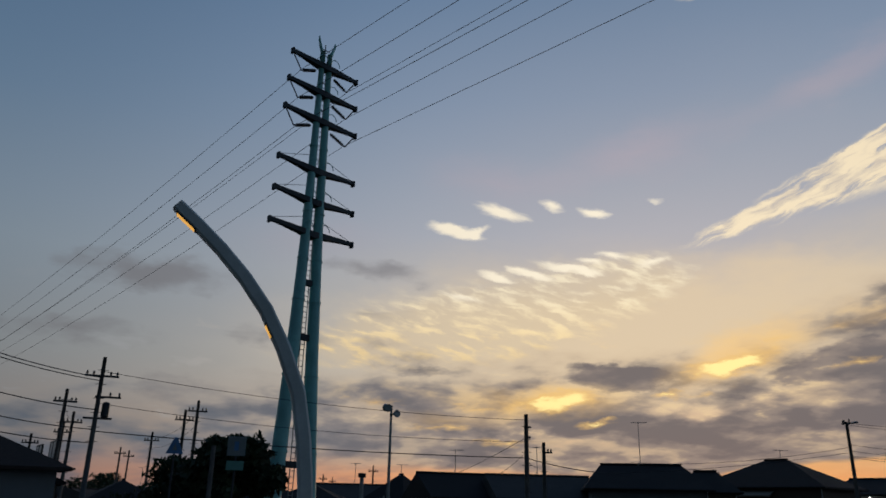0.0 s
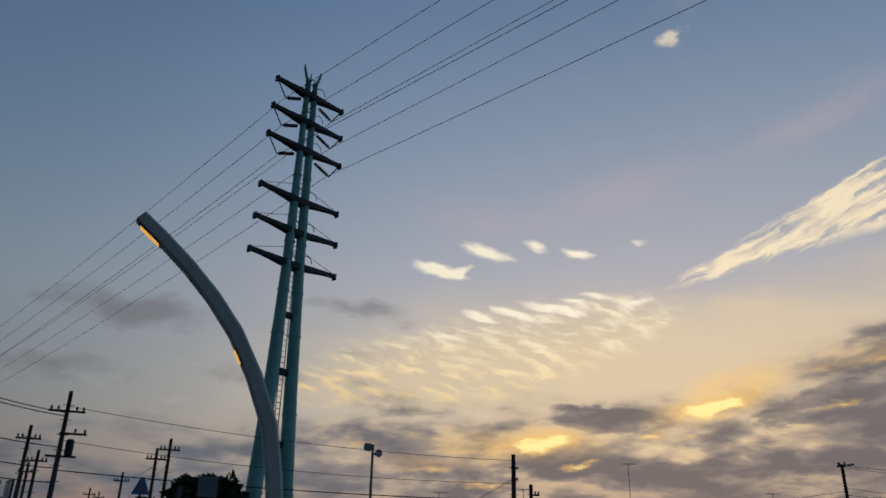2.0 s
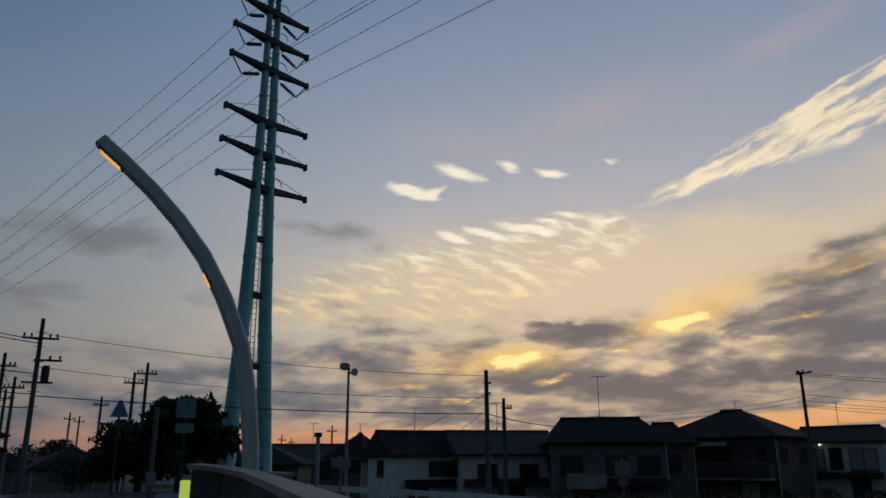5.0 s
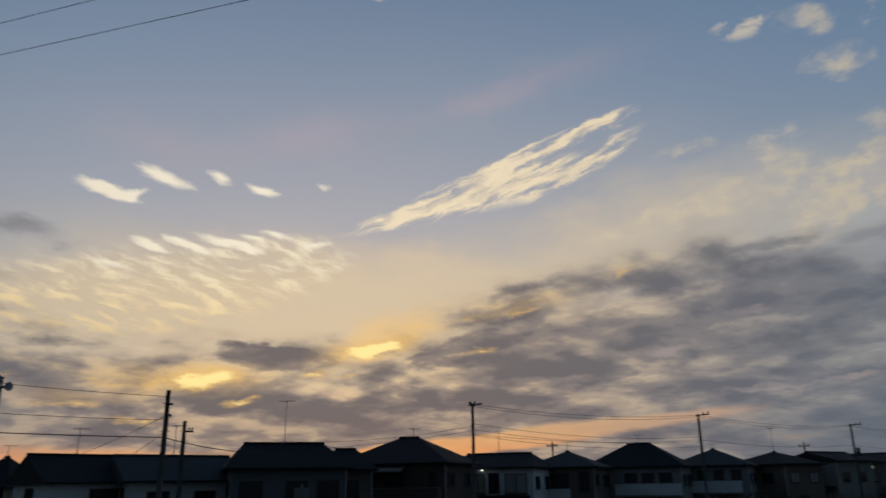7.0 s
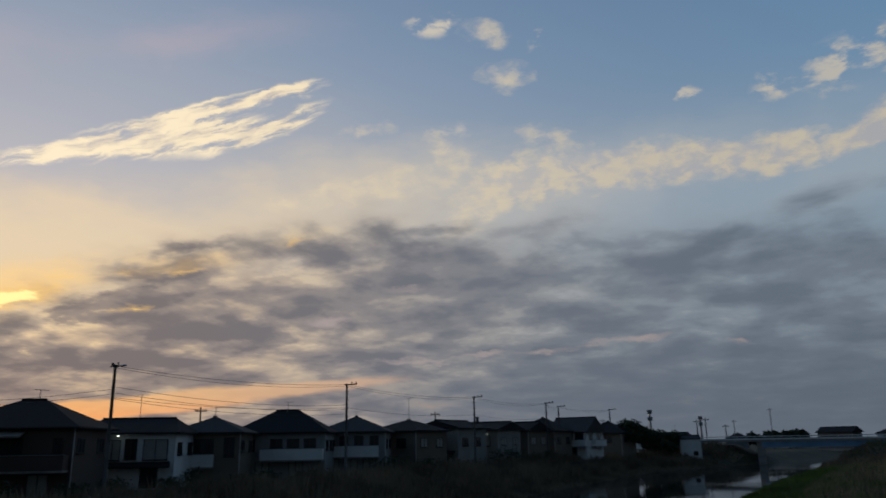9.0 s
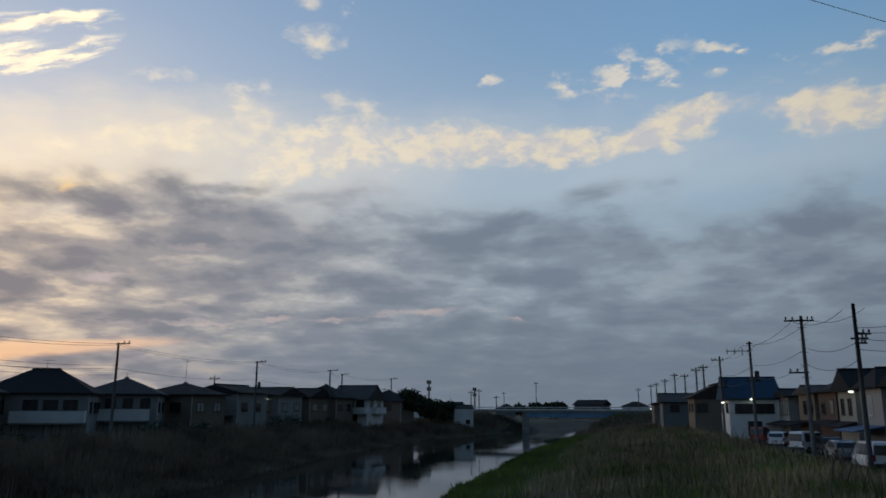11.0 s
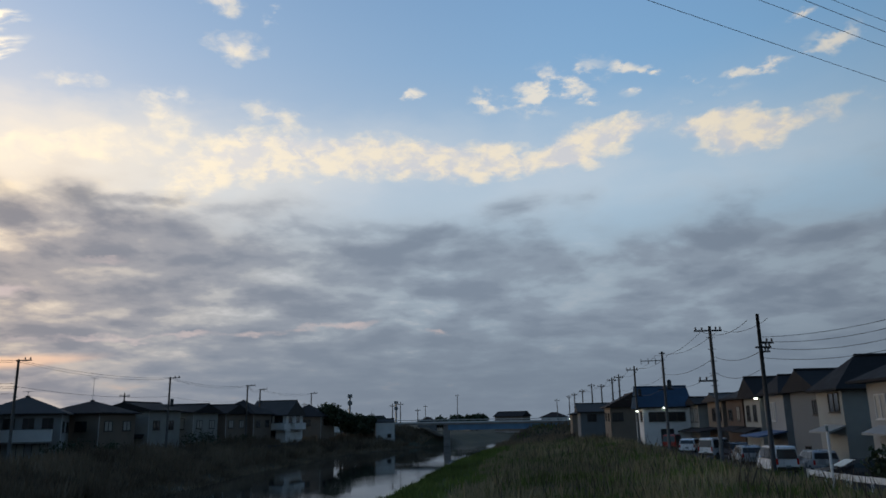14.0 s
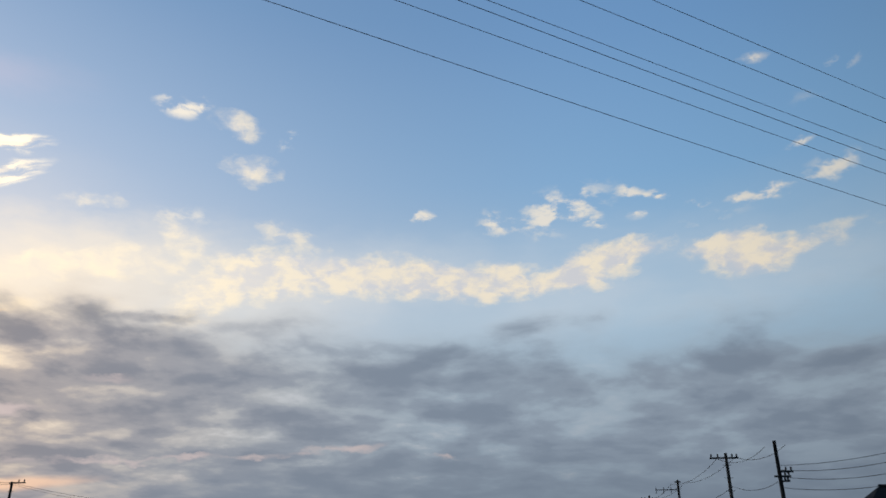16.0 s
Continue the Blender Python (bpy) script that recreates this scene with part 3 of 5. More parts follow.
def strip_road(name, points, width, label, lift=0.05):
    """A road that follows the land."""
    bm = bmesh.new()
    prev = None
    pts = []
    for (ax, ay), (bx, by) in zip(points, points[1:]):
        n = max(1, int(math.hypot(bx - ax, by - ay) / 3))
        pts += [(ax + (bx - ax) * i / n, ay + (by - ay) * i / n) for i in range(n)]
    pts.append(points[-1])
    for i, (x, y) in enumerate(pts):
        p, q = pts[max(0, i - 1)], pts[min(len(pts) - 1, i + 1)]
        d = Vector((q[0] - p[0], q[1] - p[1])).normalized()
        nx, ny = -d.y, d.x
        z = max(lie(x + s * nx, y + s * ny) for s in (-width / 2, 0, width / 2)) + lift
        top = [bm.verts.new((x + s * nx, y + s * ny, z)) for s in (-width / 2, width / 2)]
        low = [bm.verts.new((x + s * nx, y + s * ny, z - 0.6)) for s in (-width / 2, width / 2)]
        if prev:
            bm.faces.new((prev[0][0], prev[0][1], top[1], top[0]))
            bm.faces.new((prev[0][0], top[0], low[0], prev[1][0]))
            bm.faces.new((prev[0][1], prev[1][1], low[1], top[1]))
        prev = (top, low)
    solid(name, bm, M["asphalt"], label, "road", kind="structure")


ground()
strip_road("road_west", [(-46.2, -4), (-80, -5), (-130, -9), (-260, -24)], 7.5, "narrow asphalt street running west from the bridge")
strip_road("road_bank_left", [(-41.5, 4), (-43.5, 14), (-48, 40), (-41, 75), (-36, 110), (-30, 150)], 4.0, "asphalt lane behind the far river bank")
strip_road("road_bank_right", [(22.0, 10), (21.5, 34), (24.6, 60), (29, 100), (36, 160), (40, 196)], 5.0, "asphalt lane with parked cars beside the levee")


# ---- the bridge with the camera on it ----
def near_bridge():
    b = thing("road_bridge", pose(0, 0, 0), "concrete road bridge with stone-coped parapet", "bridge", kind="structure")
    part("deck", block(-46, -8.6, DECK_Z - 0.9, 24, 1.55, DECK_Z), M["concrete"], b)
    part("carriageway", block(-46, -7.2, DECK_Z + 0.004, 24, -0.6, DECK_Z + 0.05), M["asphalt"], b, "dark asphalt carriageway")
    for x in (-40, -26, -2, 18):
        part("pier", block(x - 0.6, -7.8, -4, x + 0.6, 0.8, DECK_Z - 0.9, bevel=0.05), M["concrete"], b)
    # parapet, rising gently to the lamp bay
    def wall_run(points, name, low, wide, mat, over):
        bm = bmesh.new()
        prev = None
        for i, (x, y, z) in enumerate(points):
            p, q = points[max(0, i - 1)], points[min(len(points) - 1, i + 1)]
            d = Vector((q[0] - p[0], q[1] - p[1], 0)).normalized()
            n = Vector((-d.y, d.x, 0)) * wide / 2
            c = Vector((x, y, z))
            drop = Vector((0, 0, (low if over else z - low)))
            ring = [bm.verts.new(c + n), bm.verts.new(c - n), bm.verts.new(c - n - drop), bm.verts.new(c + n - drop)]
            if prev:
                for j in range(4):
                    bm.faces.new((prev[j], prev[(j + 1) % 4], ring[(j + 1) % 4], ring[j]))
            else:
                bm.faces.new(ring)
            prev = ring
        bm.faces.new(prev[::-1])
        part(name, bm, mat, b)
    run = [(24, 1.25, 3.52), (6, 1.25, 3.56), (0, 1.25, 3.58), (-6, 1.3, 3.62), (-11, 1.42, 3.70), (-14.5, 1.40, 3.78), (-16.4, 1.05, 3.87), (-17.6, 0.5, 3.93)]
    # thin dark sheet: the shadow below the coping, given by its colour
    wall_run(run, "parapet", DECK_Z, 0.10, M["steel_dark"], False)
    wall_run([(x, y, z + 0.1) for x, y, z in run], "coping", 0.1, 0.40, M["coping"], True)
    far = [(-17.6, 2.4, 3.74), (-20.5, 2.2, 3.74), (-24, 1.6, 3.70), (-46, 1.4, 3.30)]
    # same dark sheet in place of shadow beyond the lamp bay
    wall_run(far, "parapet", DECK_Z, 0.10, M["steel_dark"], False)
    wall_run([(x, y, z + 0.09) for x, y, z in far], "coping", 0.09, 0.36, M["coping"], True)
    south = [(24, -8.4, 3.4), (-46, -8.4, 3.2)]
    wall_run(south, "parapet", DECK_Z, 0.22, M["concrete"], False)
    # post with a lit yellow-green marker
    mk = thing("road_marker", pose(-11.4, 0.22, DECK_Z), "lit yellow-green road marker on the kerb", "marker")
    part("post", rod([(0, 0, 0), (0, 0, 0.95)], 0.045, 10), M["steel_grey"], mk)
    part("lens", block(-0.05, -0.065, 0.93, 0.05, 0.065, 1.32, bevel=0.012), M["marker"], mk, "glowing yellow-green lens")


near_bridge()


def arched_lamp():
    t = thing("street_lamp", pose(-18.1, 1.75, DECK_Z), "tall grey arched street lamp with orange light, on the bridge", "street lamp")
    # outline of the arch in the plane across the road: y, z, depth
    arch = [(-0.04, -0.6, 0.38), (-0.04, 0.8, 0.37), (-0.09, 1.9, 0.36), (-0.22, 3.0, 0.36), (-0.44, 4.1, 0.36), (-0.90, 5.2, 0.36), (-1.42, 6.15, 0.35), (-2.03, 6.95, 0.34), (-2.69, 7.65, 0.33), (-3.40, 8.30, 0.32), (-3.90, 8.72, 0.31)]
    bm = bmesh.new()
    prev = None
    pts = [Vector((0, y, z)) for y, z, _ in arch]
    for i, p in enumerate(pts):
        d = (pts[min(i + 1, len(pts) - 1)] - pts[max(0, i - 1)]).normalized()
        n = Vector((0, -d.z, d.y)) * -1
        w = arch[i][2] / 2
        ring = []
        for sx, sn in ((-1, -0.7), (-0.7, -1), (0.7, -1), (1, -0.7), (1, 0.7), (0.7, 1), (-0.7, 1), (-1, 0.7)):
            ring.append(bm.verts.new(p + Vector((sx * 0.17, 0, 0)) + n * sn * w))
        if prev:
            for j in range(8):
                bm.faces.new((prev[j], prev[(j + 1) % 8], ring[(j + 1) % 8], ring[j]))
        else:
            bm.faces.new(ring)
        prev = ring
    bm.faces.new(prev[::-1])
    part("post", bm, M["lamp_post"], t, smooth=False)
    part("base_plate", block(-0.4, -0.35, -0.02, 0.4, 0.5, 0.1, bevel=0.02), M["steel_grey"], t)
    for (y, z, _), (y2, z2, _), size in ((arch[9], arch[10], 0.6), (arch[5], arch[6], 0.34)):
        c = Vector((0, (y + y2) / 2, (z + z2) / 2))
        d = Vector((0, y2 - y, z2 - z)).normalized()
        n = Vector((0, -d.z, d.y))
        rot = Matrix(((1, 0, 0), (0, d.y, n.y), (0, d.z, n.z))).to_4x4()
        m = Matrix.Translation(c - d * (0.15 if size > 0.5 else 0.0) + n * 0.165) @ rot
        part("lamp_frame", block(-0.15, -size / 2 - 0.05, -0.02, 0.15, size / 2 + 0.05, 0.012, m=m), M["steel_dark"], t)
        part("lamp_panel", block(-0.115, -size / 2, -0.01, 0.115, size / 2, 0.03, m=m), M["lamp_lit"], t, "glowing orange lamp panel")


arched_lamp()

# ---- pylon ----
PY = Vector((-53.0, 4.62, 0.0))
ARM = Vector((-0.5, 0.866, 0.0))
LINE = Vector((math.cos(radians(29.5)), math.sin(radians(29.5)), 0.0))


def pylon():
    t = thing("power_pylon", Matrix.Translation(PY), "tall teal twin-column steel power pylon with six crossarms", "pylon")
    rot = Matrix(((ARM.x, -ARM.y, 0), (ARM.y, ARM.x, 0), (0, 0, 1))).to_4x4()     # local x along the arms
    def half(z):
        return float(np.interp(z, (0, 7, 14, 20, 24, 39), (1.70, 1.26, 0.87, 0.67, 0.56, 0.36)))
    def rad(z):
        return float(np.interp(z, (0, 14, 24, 39), (0.60, 0.47, 0.36, 0.20)))
    for s in (-1, 1):
        zs = [0, 5, 10, 14, 20, 24, 30, 35, 39.2]
        bm = rod([rot @ Vector((s * half(z), 0, z)) for z in zs], [rad(z) for z in zs], 16)
        leg = part("column", bm, M["steel_teal"], t, smooth=True)
        for z in (7.2, 12.5, 18.0, 21.2, 25, 30.5):
            part("flange", rod([rot @ Vector((s * half(z), 0, z - 0.06)), rot @ Vector((s * half(z), 0, z + 0.06))], rad(z) + 0.05, 16), M["steel_teal"], leg)
    for z in (6.4, 10.4, 15.3, 19.4):
        part("tie_beam", block(-half(z), -0.15, z - 0.22, half(z), 0.15, z + 0.22, m=rot, bevel=0.02), M["steel_dark"], t)
    # ladder between the columns
    lad = part("ladder", tube(tube(bmesh.new(), [(-0.18, 0.1, 3), (-0.18, 0.1, 38.5)], 0.035, 6), [(0.18, 0.1, 3), (0.18, 0.1, 38.5)], 0.035, 6), M["steel_grey"], t)
    lad.matrix_local = rot
    rung = bmesh.new()
    tube(rung, [(-0.18, 0, 0), (0.18, 0, 0)], 0.025, 6)
    me = bpy.data.meshes.new("rung")
    rung.to_mesh(me)
    rung.free()
    me.materials.append(M["steel_grey"])
    for i in range(88):
        r = new("rung", me)
        r.parent = lad
        r.location = (0, 0.1, 3.2 + i * 0.4)
    # crossarms: box beams, drooping a little towards the tips
    for i, z in enumerate((37.9, 35.4, 32.9, 28.6, 26.0, 23.4)):
        low = i > 2
        reach = 3.25 + 0.12 * i
        bm = bmesh.new()
        prev = None
        for f in np.linspace(-1, 1, 13):
            a = abs(f)
            drop = (0.30 * (1 - a) ** 1.5 - 0.05) * (-1 if low else -0.6)
            hh = 0.15 + 0.10 * (1 - a) ** 1.4
            ww = 0.13 + 0.24 * max(0, 1 - a * 1.3)
            c = Vector((f * reach, 0, z + drop))
            ring = [bm.verts.new(c + Vector((0, sy * ww, sz * hh))) for sy, sz in ((-1, -1), (1, -1), (1, 1), (-1, 1))]
            if prev:
                for j in range(4):
                    bm.faces.new((prev[j], prev[(j + 1) % 4], ring[(j + 1) % 4], ring[j]))
            else:
                bm.faces.new(ring)
            prev = ring
        bm.faces.new(prev[::-1])
        bmesh.ops.transform(bm, verts=bm.verts, matrix=rot)
        arm = part("crossarm", bm, M["steel_dark"], t, "dark curved crossarm")
        for s in (-1, 1):
            part("tip_plate", block(s * reach - 0.06, -0.18, z - 0.24, s * reach + 0.10, 0.18, z + 0.24, m=rot), M["steel_dark"], arm)
            # work cradle hoop beside each column
            hoop = [rot @ Vector((s * (half(z) + 0.2 + 0.45 * math.cos(a)), -0.55 - 0.0 * a, z + 0.15 + 0.5 * math.sin(a))) for a in np.linspace(0, math.pi, 7)]
            part("hoop", rod(hoop, 0.035, 5), M["steel_teal"], arm)
            if low:
                part("stay", rod([rot @ Vector((s * (reach - 0.1), 0, z + 0.2)), rot @ Vector((s * half(z), 0, z + 1.15))], 0.022, 5), M["steel_grey"], arm)
            else:
                # V-shaped string: outer bar, lower yoke, dark string to the column
                tip, low_p, inner = Vector((s * (reach - 0.15), 0, z - 0.2)), Vector((s * (reach - 0.95), 0, z - 1.35)), Vector((s * (half(z) + 0.55), 0, z - 0.75))
                part("strut", rod([rot @ tip, rot @ low_p], 0.05, 6), M["steel_dark"], arm)
                string = part("insulator", rod([rot @ low_p, rot @ (low_p * 0.45 + inner * 0.55), rot @ inner], [0.05, 0.10, 0.09], 8), M["porcelain"], arm, "dark ribbed insulator string")
                for q in np.linspace(0.2, 0.9, 6):
                    c = low_p.lerp(inner, q)
                    d = (inner - low_p).normalized() * 0.03
                    part("disc", rod([rot @ (c - d), rot @ (c + d)], 0.15, 10), M["porcelain"], string)
    for s in (-1, 1):
        part("horn", rod([rot @ Vector((s * 0.36, 0, 38.8)), rot @ Vector((s * 0.8, 0, 40.2)), rot @ Vector((s * 0.82, 0, 40.5))], [0.15, 0.10, 0.05], 8), M["steel_teal"], t)
    part("top_rail", tube(tube(bmesh.new(), [rot @ Vector((-0.6, 0.2, 39.6)), rot @ Vector((0.6, 0.2, 39.6))], 0.04, 6), [rot @ Vector((0, 0.2, 38.4)), rot @ Vector((0, 0.2, 40.1))], 0.05, 6), M["steel_grey"], t)


pylon()


def hang(a, b, sag, n=24):
    """Points of a cable that sags between two ends."""
    a, b = Vector(a), Vector(b)
    return [a.lerp(b, i / n) - Vector((0, 0, 4 * sag * (i / n) * (1 - i / n))) for i in range(n + 1)]


def cable(name, a, b, sag, r, label, group, n=24):
    return solid(name, rod(hang(a, b, sag, n), r, 5), M["wire"], label, "cable", group=group)


for z, sags in ((37.9, (0.65, 1.2)), (35.4, (0.65, 1.35)), (32.9, (2.05, 2.35))):
    for s, slack in zip((-1, 1), sags):
        start = PY + ARM * s * 2.35 + Vector((0, 0, z - 1.35))
        cable("power_line", start, start + LINE * 300 + Vector((0, 0, 6)), slack, 0.022, "long sagging high-voltage power line", "power lines", 60)
        back = Vector((math.cos(radians(206)), math.sin(radians(206)), 0))
        cable("power_line", start, start + back * 300, 6.0, 0.022, "long sagging high-voltage power line", "power lines", 40)


# ---- houses ----
def roof_mesh(w, d, eave, ridge, kind, over=0.55, thick=0.16):
    """A hip or gable roof with overhang; its ridge runs along local x."""
    bm = bmesh.new()
    hw, hd = w / 2 + over, d / 2 + over
    inset = {"hip": min(hw, hd * 0.92), "gable": 0.0, "half": hd * 0.35}[kind]
    if kind == "hip" and w <= d * 1.08:
        inset = hw - 0.25
    drop = (ridge - eave) / (d / 2) * over
    e = eave - drop
    low = [bm.verts.new((x, y, e - thick)) for x, y in ((-hw, -hd), (hw, -hd), (hw, hd), (-hw, hd))]
    rim = [bm.verts.new((x, y, e)) for x, y in ((-hw, -hd), (hw, -hd), (hw, hd), (-hw, hd))]
    r0, r1 = bm.verts.new((-hw + inset, 0, ridge)), bm.verts.new((hw - inset, 0, ridge))
    bm.faces.new(low[::-1])
    for i in range(4):
        bm.faces.new((low[i], low[(i + 1) % 4], rim[(i + 1) % 4], rim[i]))
    bm.faces.new((rim[0], rim[1], r1, r0))
    bm.faces.new((rim[2], rim[3], r0, r1))
    bm.faces.new((rim[1], rim[2], r1))
    bm.faces.new((rim[3], rim[0], r0))
    return bm, (-hw + inset, hw - inset), e


def window_on(parent, w, d, side, u, z, ww, hh, pane="glass", frame_mat="frame_dark"):
    """A framed window on the wall that faces side: s (-y), n (+y), e (+x), w (-x)."""
    turn = {"s": 0, "e": 90, "n": 180, "w": 270}[side]
    dist = d / 2 if side in "sn" else w / 2
    m = Matrix.Rotation(radians(turn), 4, "Z") @ Matrix.Translation((u, -dist, z))
    bm = bmesh.new()
    t = 0.07
    for x0, z0, x1, z1 in ((-ww / 2, 0, ww / 2, t), (-ww / 2, hh - t, ww / 2, hh), (-ww / 2, t, -ww / 2 + t, hh - t), (ww / 2 - t, t, ww / 2, hh - t), (-t / 2, t, t / 2, hh - t)):
        box(bm, x0, -0.07, z0, x1, 0.02, z1, m=m)
    win = part("window", bm, M[frame_mat], parent)
    for x0, x1 in ((-ww / 2 + t, -t / 2), (t / 2, ww / 2 - t)):
        part("pane", block(x0, -0.025, t, x1, 0.01, hh - t, m=m), M[pane], win)
    part("sill", block(-ww / 2 - 0.06, -0.13, -0.06, ww / 2 + 0.06, 0.02, -0.003, m=m), M[frame_mat], win)


def house(az, d, turn, w, dp, eave, ridge, kind="hip", wall="wall_white", roof="roof_slate", label="", ground_z=None,
          windows=(), balconies=(), canopies=(), across=False, over=0.55, group=""):
    """A two-storey house; az and d give its middle, turn its heading. across: ridge along local y."""
    p = polar(az, d)
    z0 = lie(p.x, p.y) - 0.15 if ground_z is None else ground_z
    h = thing("house", pose(p.x, p.y, z0, 0, 0, turn), label, "house", group)
    body = part("wall", block(-w / 2, -dp / 2, 0, w / 2, dp / 2, eave - z0), M[wall], h)
    part("footing", block(-w / 2 - 0.04, -dp / 2 - 0.04, -0.4, w / 2 + 0.04, dp / 2 + 0.04, 0.4), M["concrete"], h)
    rw, rd = (dp, w) if across else (w, dp)
    bm, (ra, rb), e = roof_mesh(rw, rd, eave - z0, ridge - z0, kind, over)
    if across:
        bmesh.ops.rotate(bm, verts=bm.verts, matrix=Matrix.Rotation(radians(90), 3, "Z"))
    rf = part("roof", bm, M[roof], h)
    cap = rod([(ra, 0, ridge - z0 + 0.03), (rb if rb > ra + 0.2 else ra + 0.3, 0, ridge - z0 + 0.03)], 0.13, 6)
    if across:
        bmesh.ops.rotate(cap, verts=cap.verts, matrix=Matrix.Rotation(radians(90), 3, "Z"))
    part("ridge_cap", cap, M[roof], rf)
    if kind == "gable":
        for s in (-1, 1):
            tri = bmesh.new()
            x = s * (rw / 2 - 0.02)
            vs = [[tri.verts.new((x + o, yy, zz)) for yy, zz in ((-rd / 2, eave - z0), (rd / 2, eave - z0), (0, ridge - z0 - 0.18))] for o in (-0.05, 0.05)]
            tri.faces.new(vs[0])
            tri.faces.new(vs[1][::-1])
            for j in range(3):
                tri.faces.new((vs[0][j], vs[1][j], vs[1][(j + 1) % 3], vs[0][(j + 1) % 3]))
            if across:
                bmesh.ops.rotate(tri, verts=tri.verts, matrix=Matrix.Rotation(radians(90), 3, "Z"))
            part("gable_wall", tri, M[wall], h)
    hw, hd = rw / 2 + over + 0.06, rd / 2 + over + 0.06
    for s in (-1, 1):
        g = rod([(-hw, s * hd, e - 0.06), (hw, s * hd, e - 0.06)], 0.06, 6)
        if across:
            bmesh.ops.rotate(g, verts=g.verts, matrix=Matrix.Rotation(radians(90), 3, "Z"))
        part("gutter", g, M["frame_dark"], rf)
    part("downpipe", rod([(w / 2 + 0.06, -dp / 2 - 0.05, 0.2), (w / 2 + 0.06, -dp / 2 - 0.05, e - 0.1)], 0.045, 6), M["frame_white"], h)
    for row in windows:
        window_on(h, w, dp, *row)
    for side, u, z, ww, hh, out, mat in balconies:
        turn2 = {"s": 0, "e": 90, "n": 180, "w": 270}[side]
        dist = dp / 2 if side in "sn" else w / 2
        m = Matrix.Rotation(radians(turn2), 4, "Z") @ Matrix.Translation((u, -dist, z))
        bal = part("balcony", block(-ww / 2, -out, -0.18, ww / 2, -0.003, 0, m=m), M["concrete"], h)
        part("panel", block(-ww / 2, -out, 0, ww / 2, -out + 0.1, hh, m=m), M[mat], bal)
        for s in (-1, 1):
            part("side_panel", block(s * ww / 2, -out + 0.1, 0, s * (ww / 2 - 0.1), -0.003, hh, m=m), M[mat], bal)
        part("rail", block(-ww / 2 - 0.03, -out - 0.03, hh, ww / 2 + 0.03, -out + 0.13, hh + 0.06, m=m), M["steel_grey"], bal)
    for side, u, z, ww, out, mat in canopies:
        turn2 = {"s": 0, "e": 90, "n": 180, "w": 270}[side]
        dist = dp / 2 if side in "sn" else w / 2
        m = Matrix.Rotation(radians(turn2), 4, "Z") @ Matrix.Translation((u, -dist, z))
        bm = bmesh.new()
        vs = [[bm.verts.new(m @ Vector((x, y, zz + o))) for x, y, zz in ((-ww / 2, 0, 0.45), (ww / 2, 0, 0.45), (ww / 2 + 0.2, -out, 0), (-ww / 2 - 0.2, -out, 0))] for o in (0, -0.12)]
        bm.faces.new(vs[0])
        bm.faces.new(vs[1][::-1])
        for i in range(4):
            bm.faces.new((vs[0][i], vs[1][i], vs[1][(i + 1) % 4], vs[0][(i + 1) % 4]))
        part("porch_roof", bm, M[mat], h)
    return h


def W(side, *cols, z=3.6, hh=1.3, ww=1.7, pane="glass", fr="frame_dark"):
    return [(side, u, z, ww, hh, pane, fr) for u in cols]


ROW = 10.9   # heading of the far-bank row, clockwise
L_TURN = -ROW
# far-bank row, from the sunset northwards
house(50.2, 78, 28, 10.8, 9.5, 6.3, 8.55, "hip", "wall_brown", "roof_brown", "large brown two-storey house with hipped tile roof and walled balcony",
      windows=W("s", -2.6, 0.4, z=4.0, ww=2.0) + W("e", -3, 2, z=4.0) + W("s", 2.9, z=0.4, hh=2.0, pane="curtain") + W("s", 4.2, z=4.0, ww=0.8), balconies=[("s", 0.4, 2.7, 9.6, 1.2, 1.3, "wall_brown")], canopies=[("s", -1.2, 5.45, 5.4, 1.6, "wall_tan")])
house(43.6, 87, 26, 9.6, 8.0, 5.9, 7.2, "half", "wall_white", "roof_slate", "white two-storey house with low dark roof", windows=W("s", -3.4, -1.2, z=3.2, hh=2.0, ww=1.6, pane="curtain") + W("s", 0.6, z=3.3, hh=2.0, ww=1.2) + W("s", 3.0, z=3.2, hh=2.0, ww=2.4, pane="curtain") + W("e", -2, 2, z=3.6) + W("s", -2.5, 2.5, z=0.6, hh=1.9),
      canopies=[("s", 0, 2.6, 9.0, 0.9, "roof_slate")])
house(38.6, 92, 24, 7.4, 7.0, 6.0, 7.5, "hip", "wall_tan", "roof_grey", "tan house with grey hipped roof and white bay window", windows=W("s", -0.8, z=3.6, ww=3.4, hh=1.6) + W("e", -2, 2, z=3.7) + W("s", 2.6, z=3.2, hh=2.1, ww=1.2),
      balconies=[("s", -0.8, 2.2, 3.6, 1.3, 0.7, "wall_white")])
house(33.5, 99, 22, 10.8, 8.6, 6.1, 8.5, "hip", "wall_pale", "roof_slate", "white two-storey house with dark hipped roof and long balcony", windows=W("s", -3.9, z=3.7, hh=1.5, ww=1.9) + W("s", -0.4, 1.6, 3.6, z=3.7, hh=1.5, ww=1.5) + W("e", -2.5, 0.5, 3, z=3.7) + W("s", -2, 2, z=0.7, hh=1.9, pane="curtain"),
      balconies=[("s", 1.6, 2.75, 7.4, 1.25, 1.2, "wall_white")])
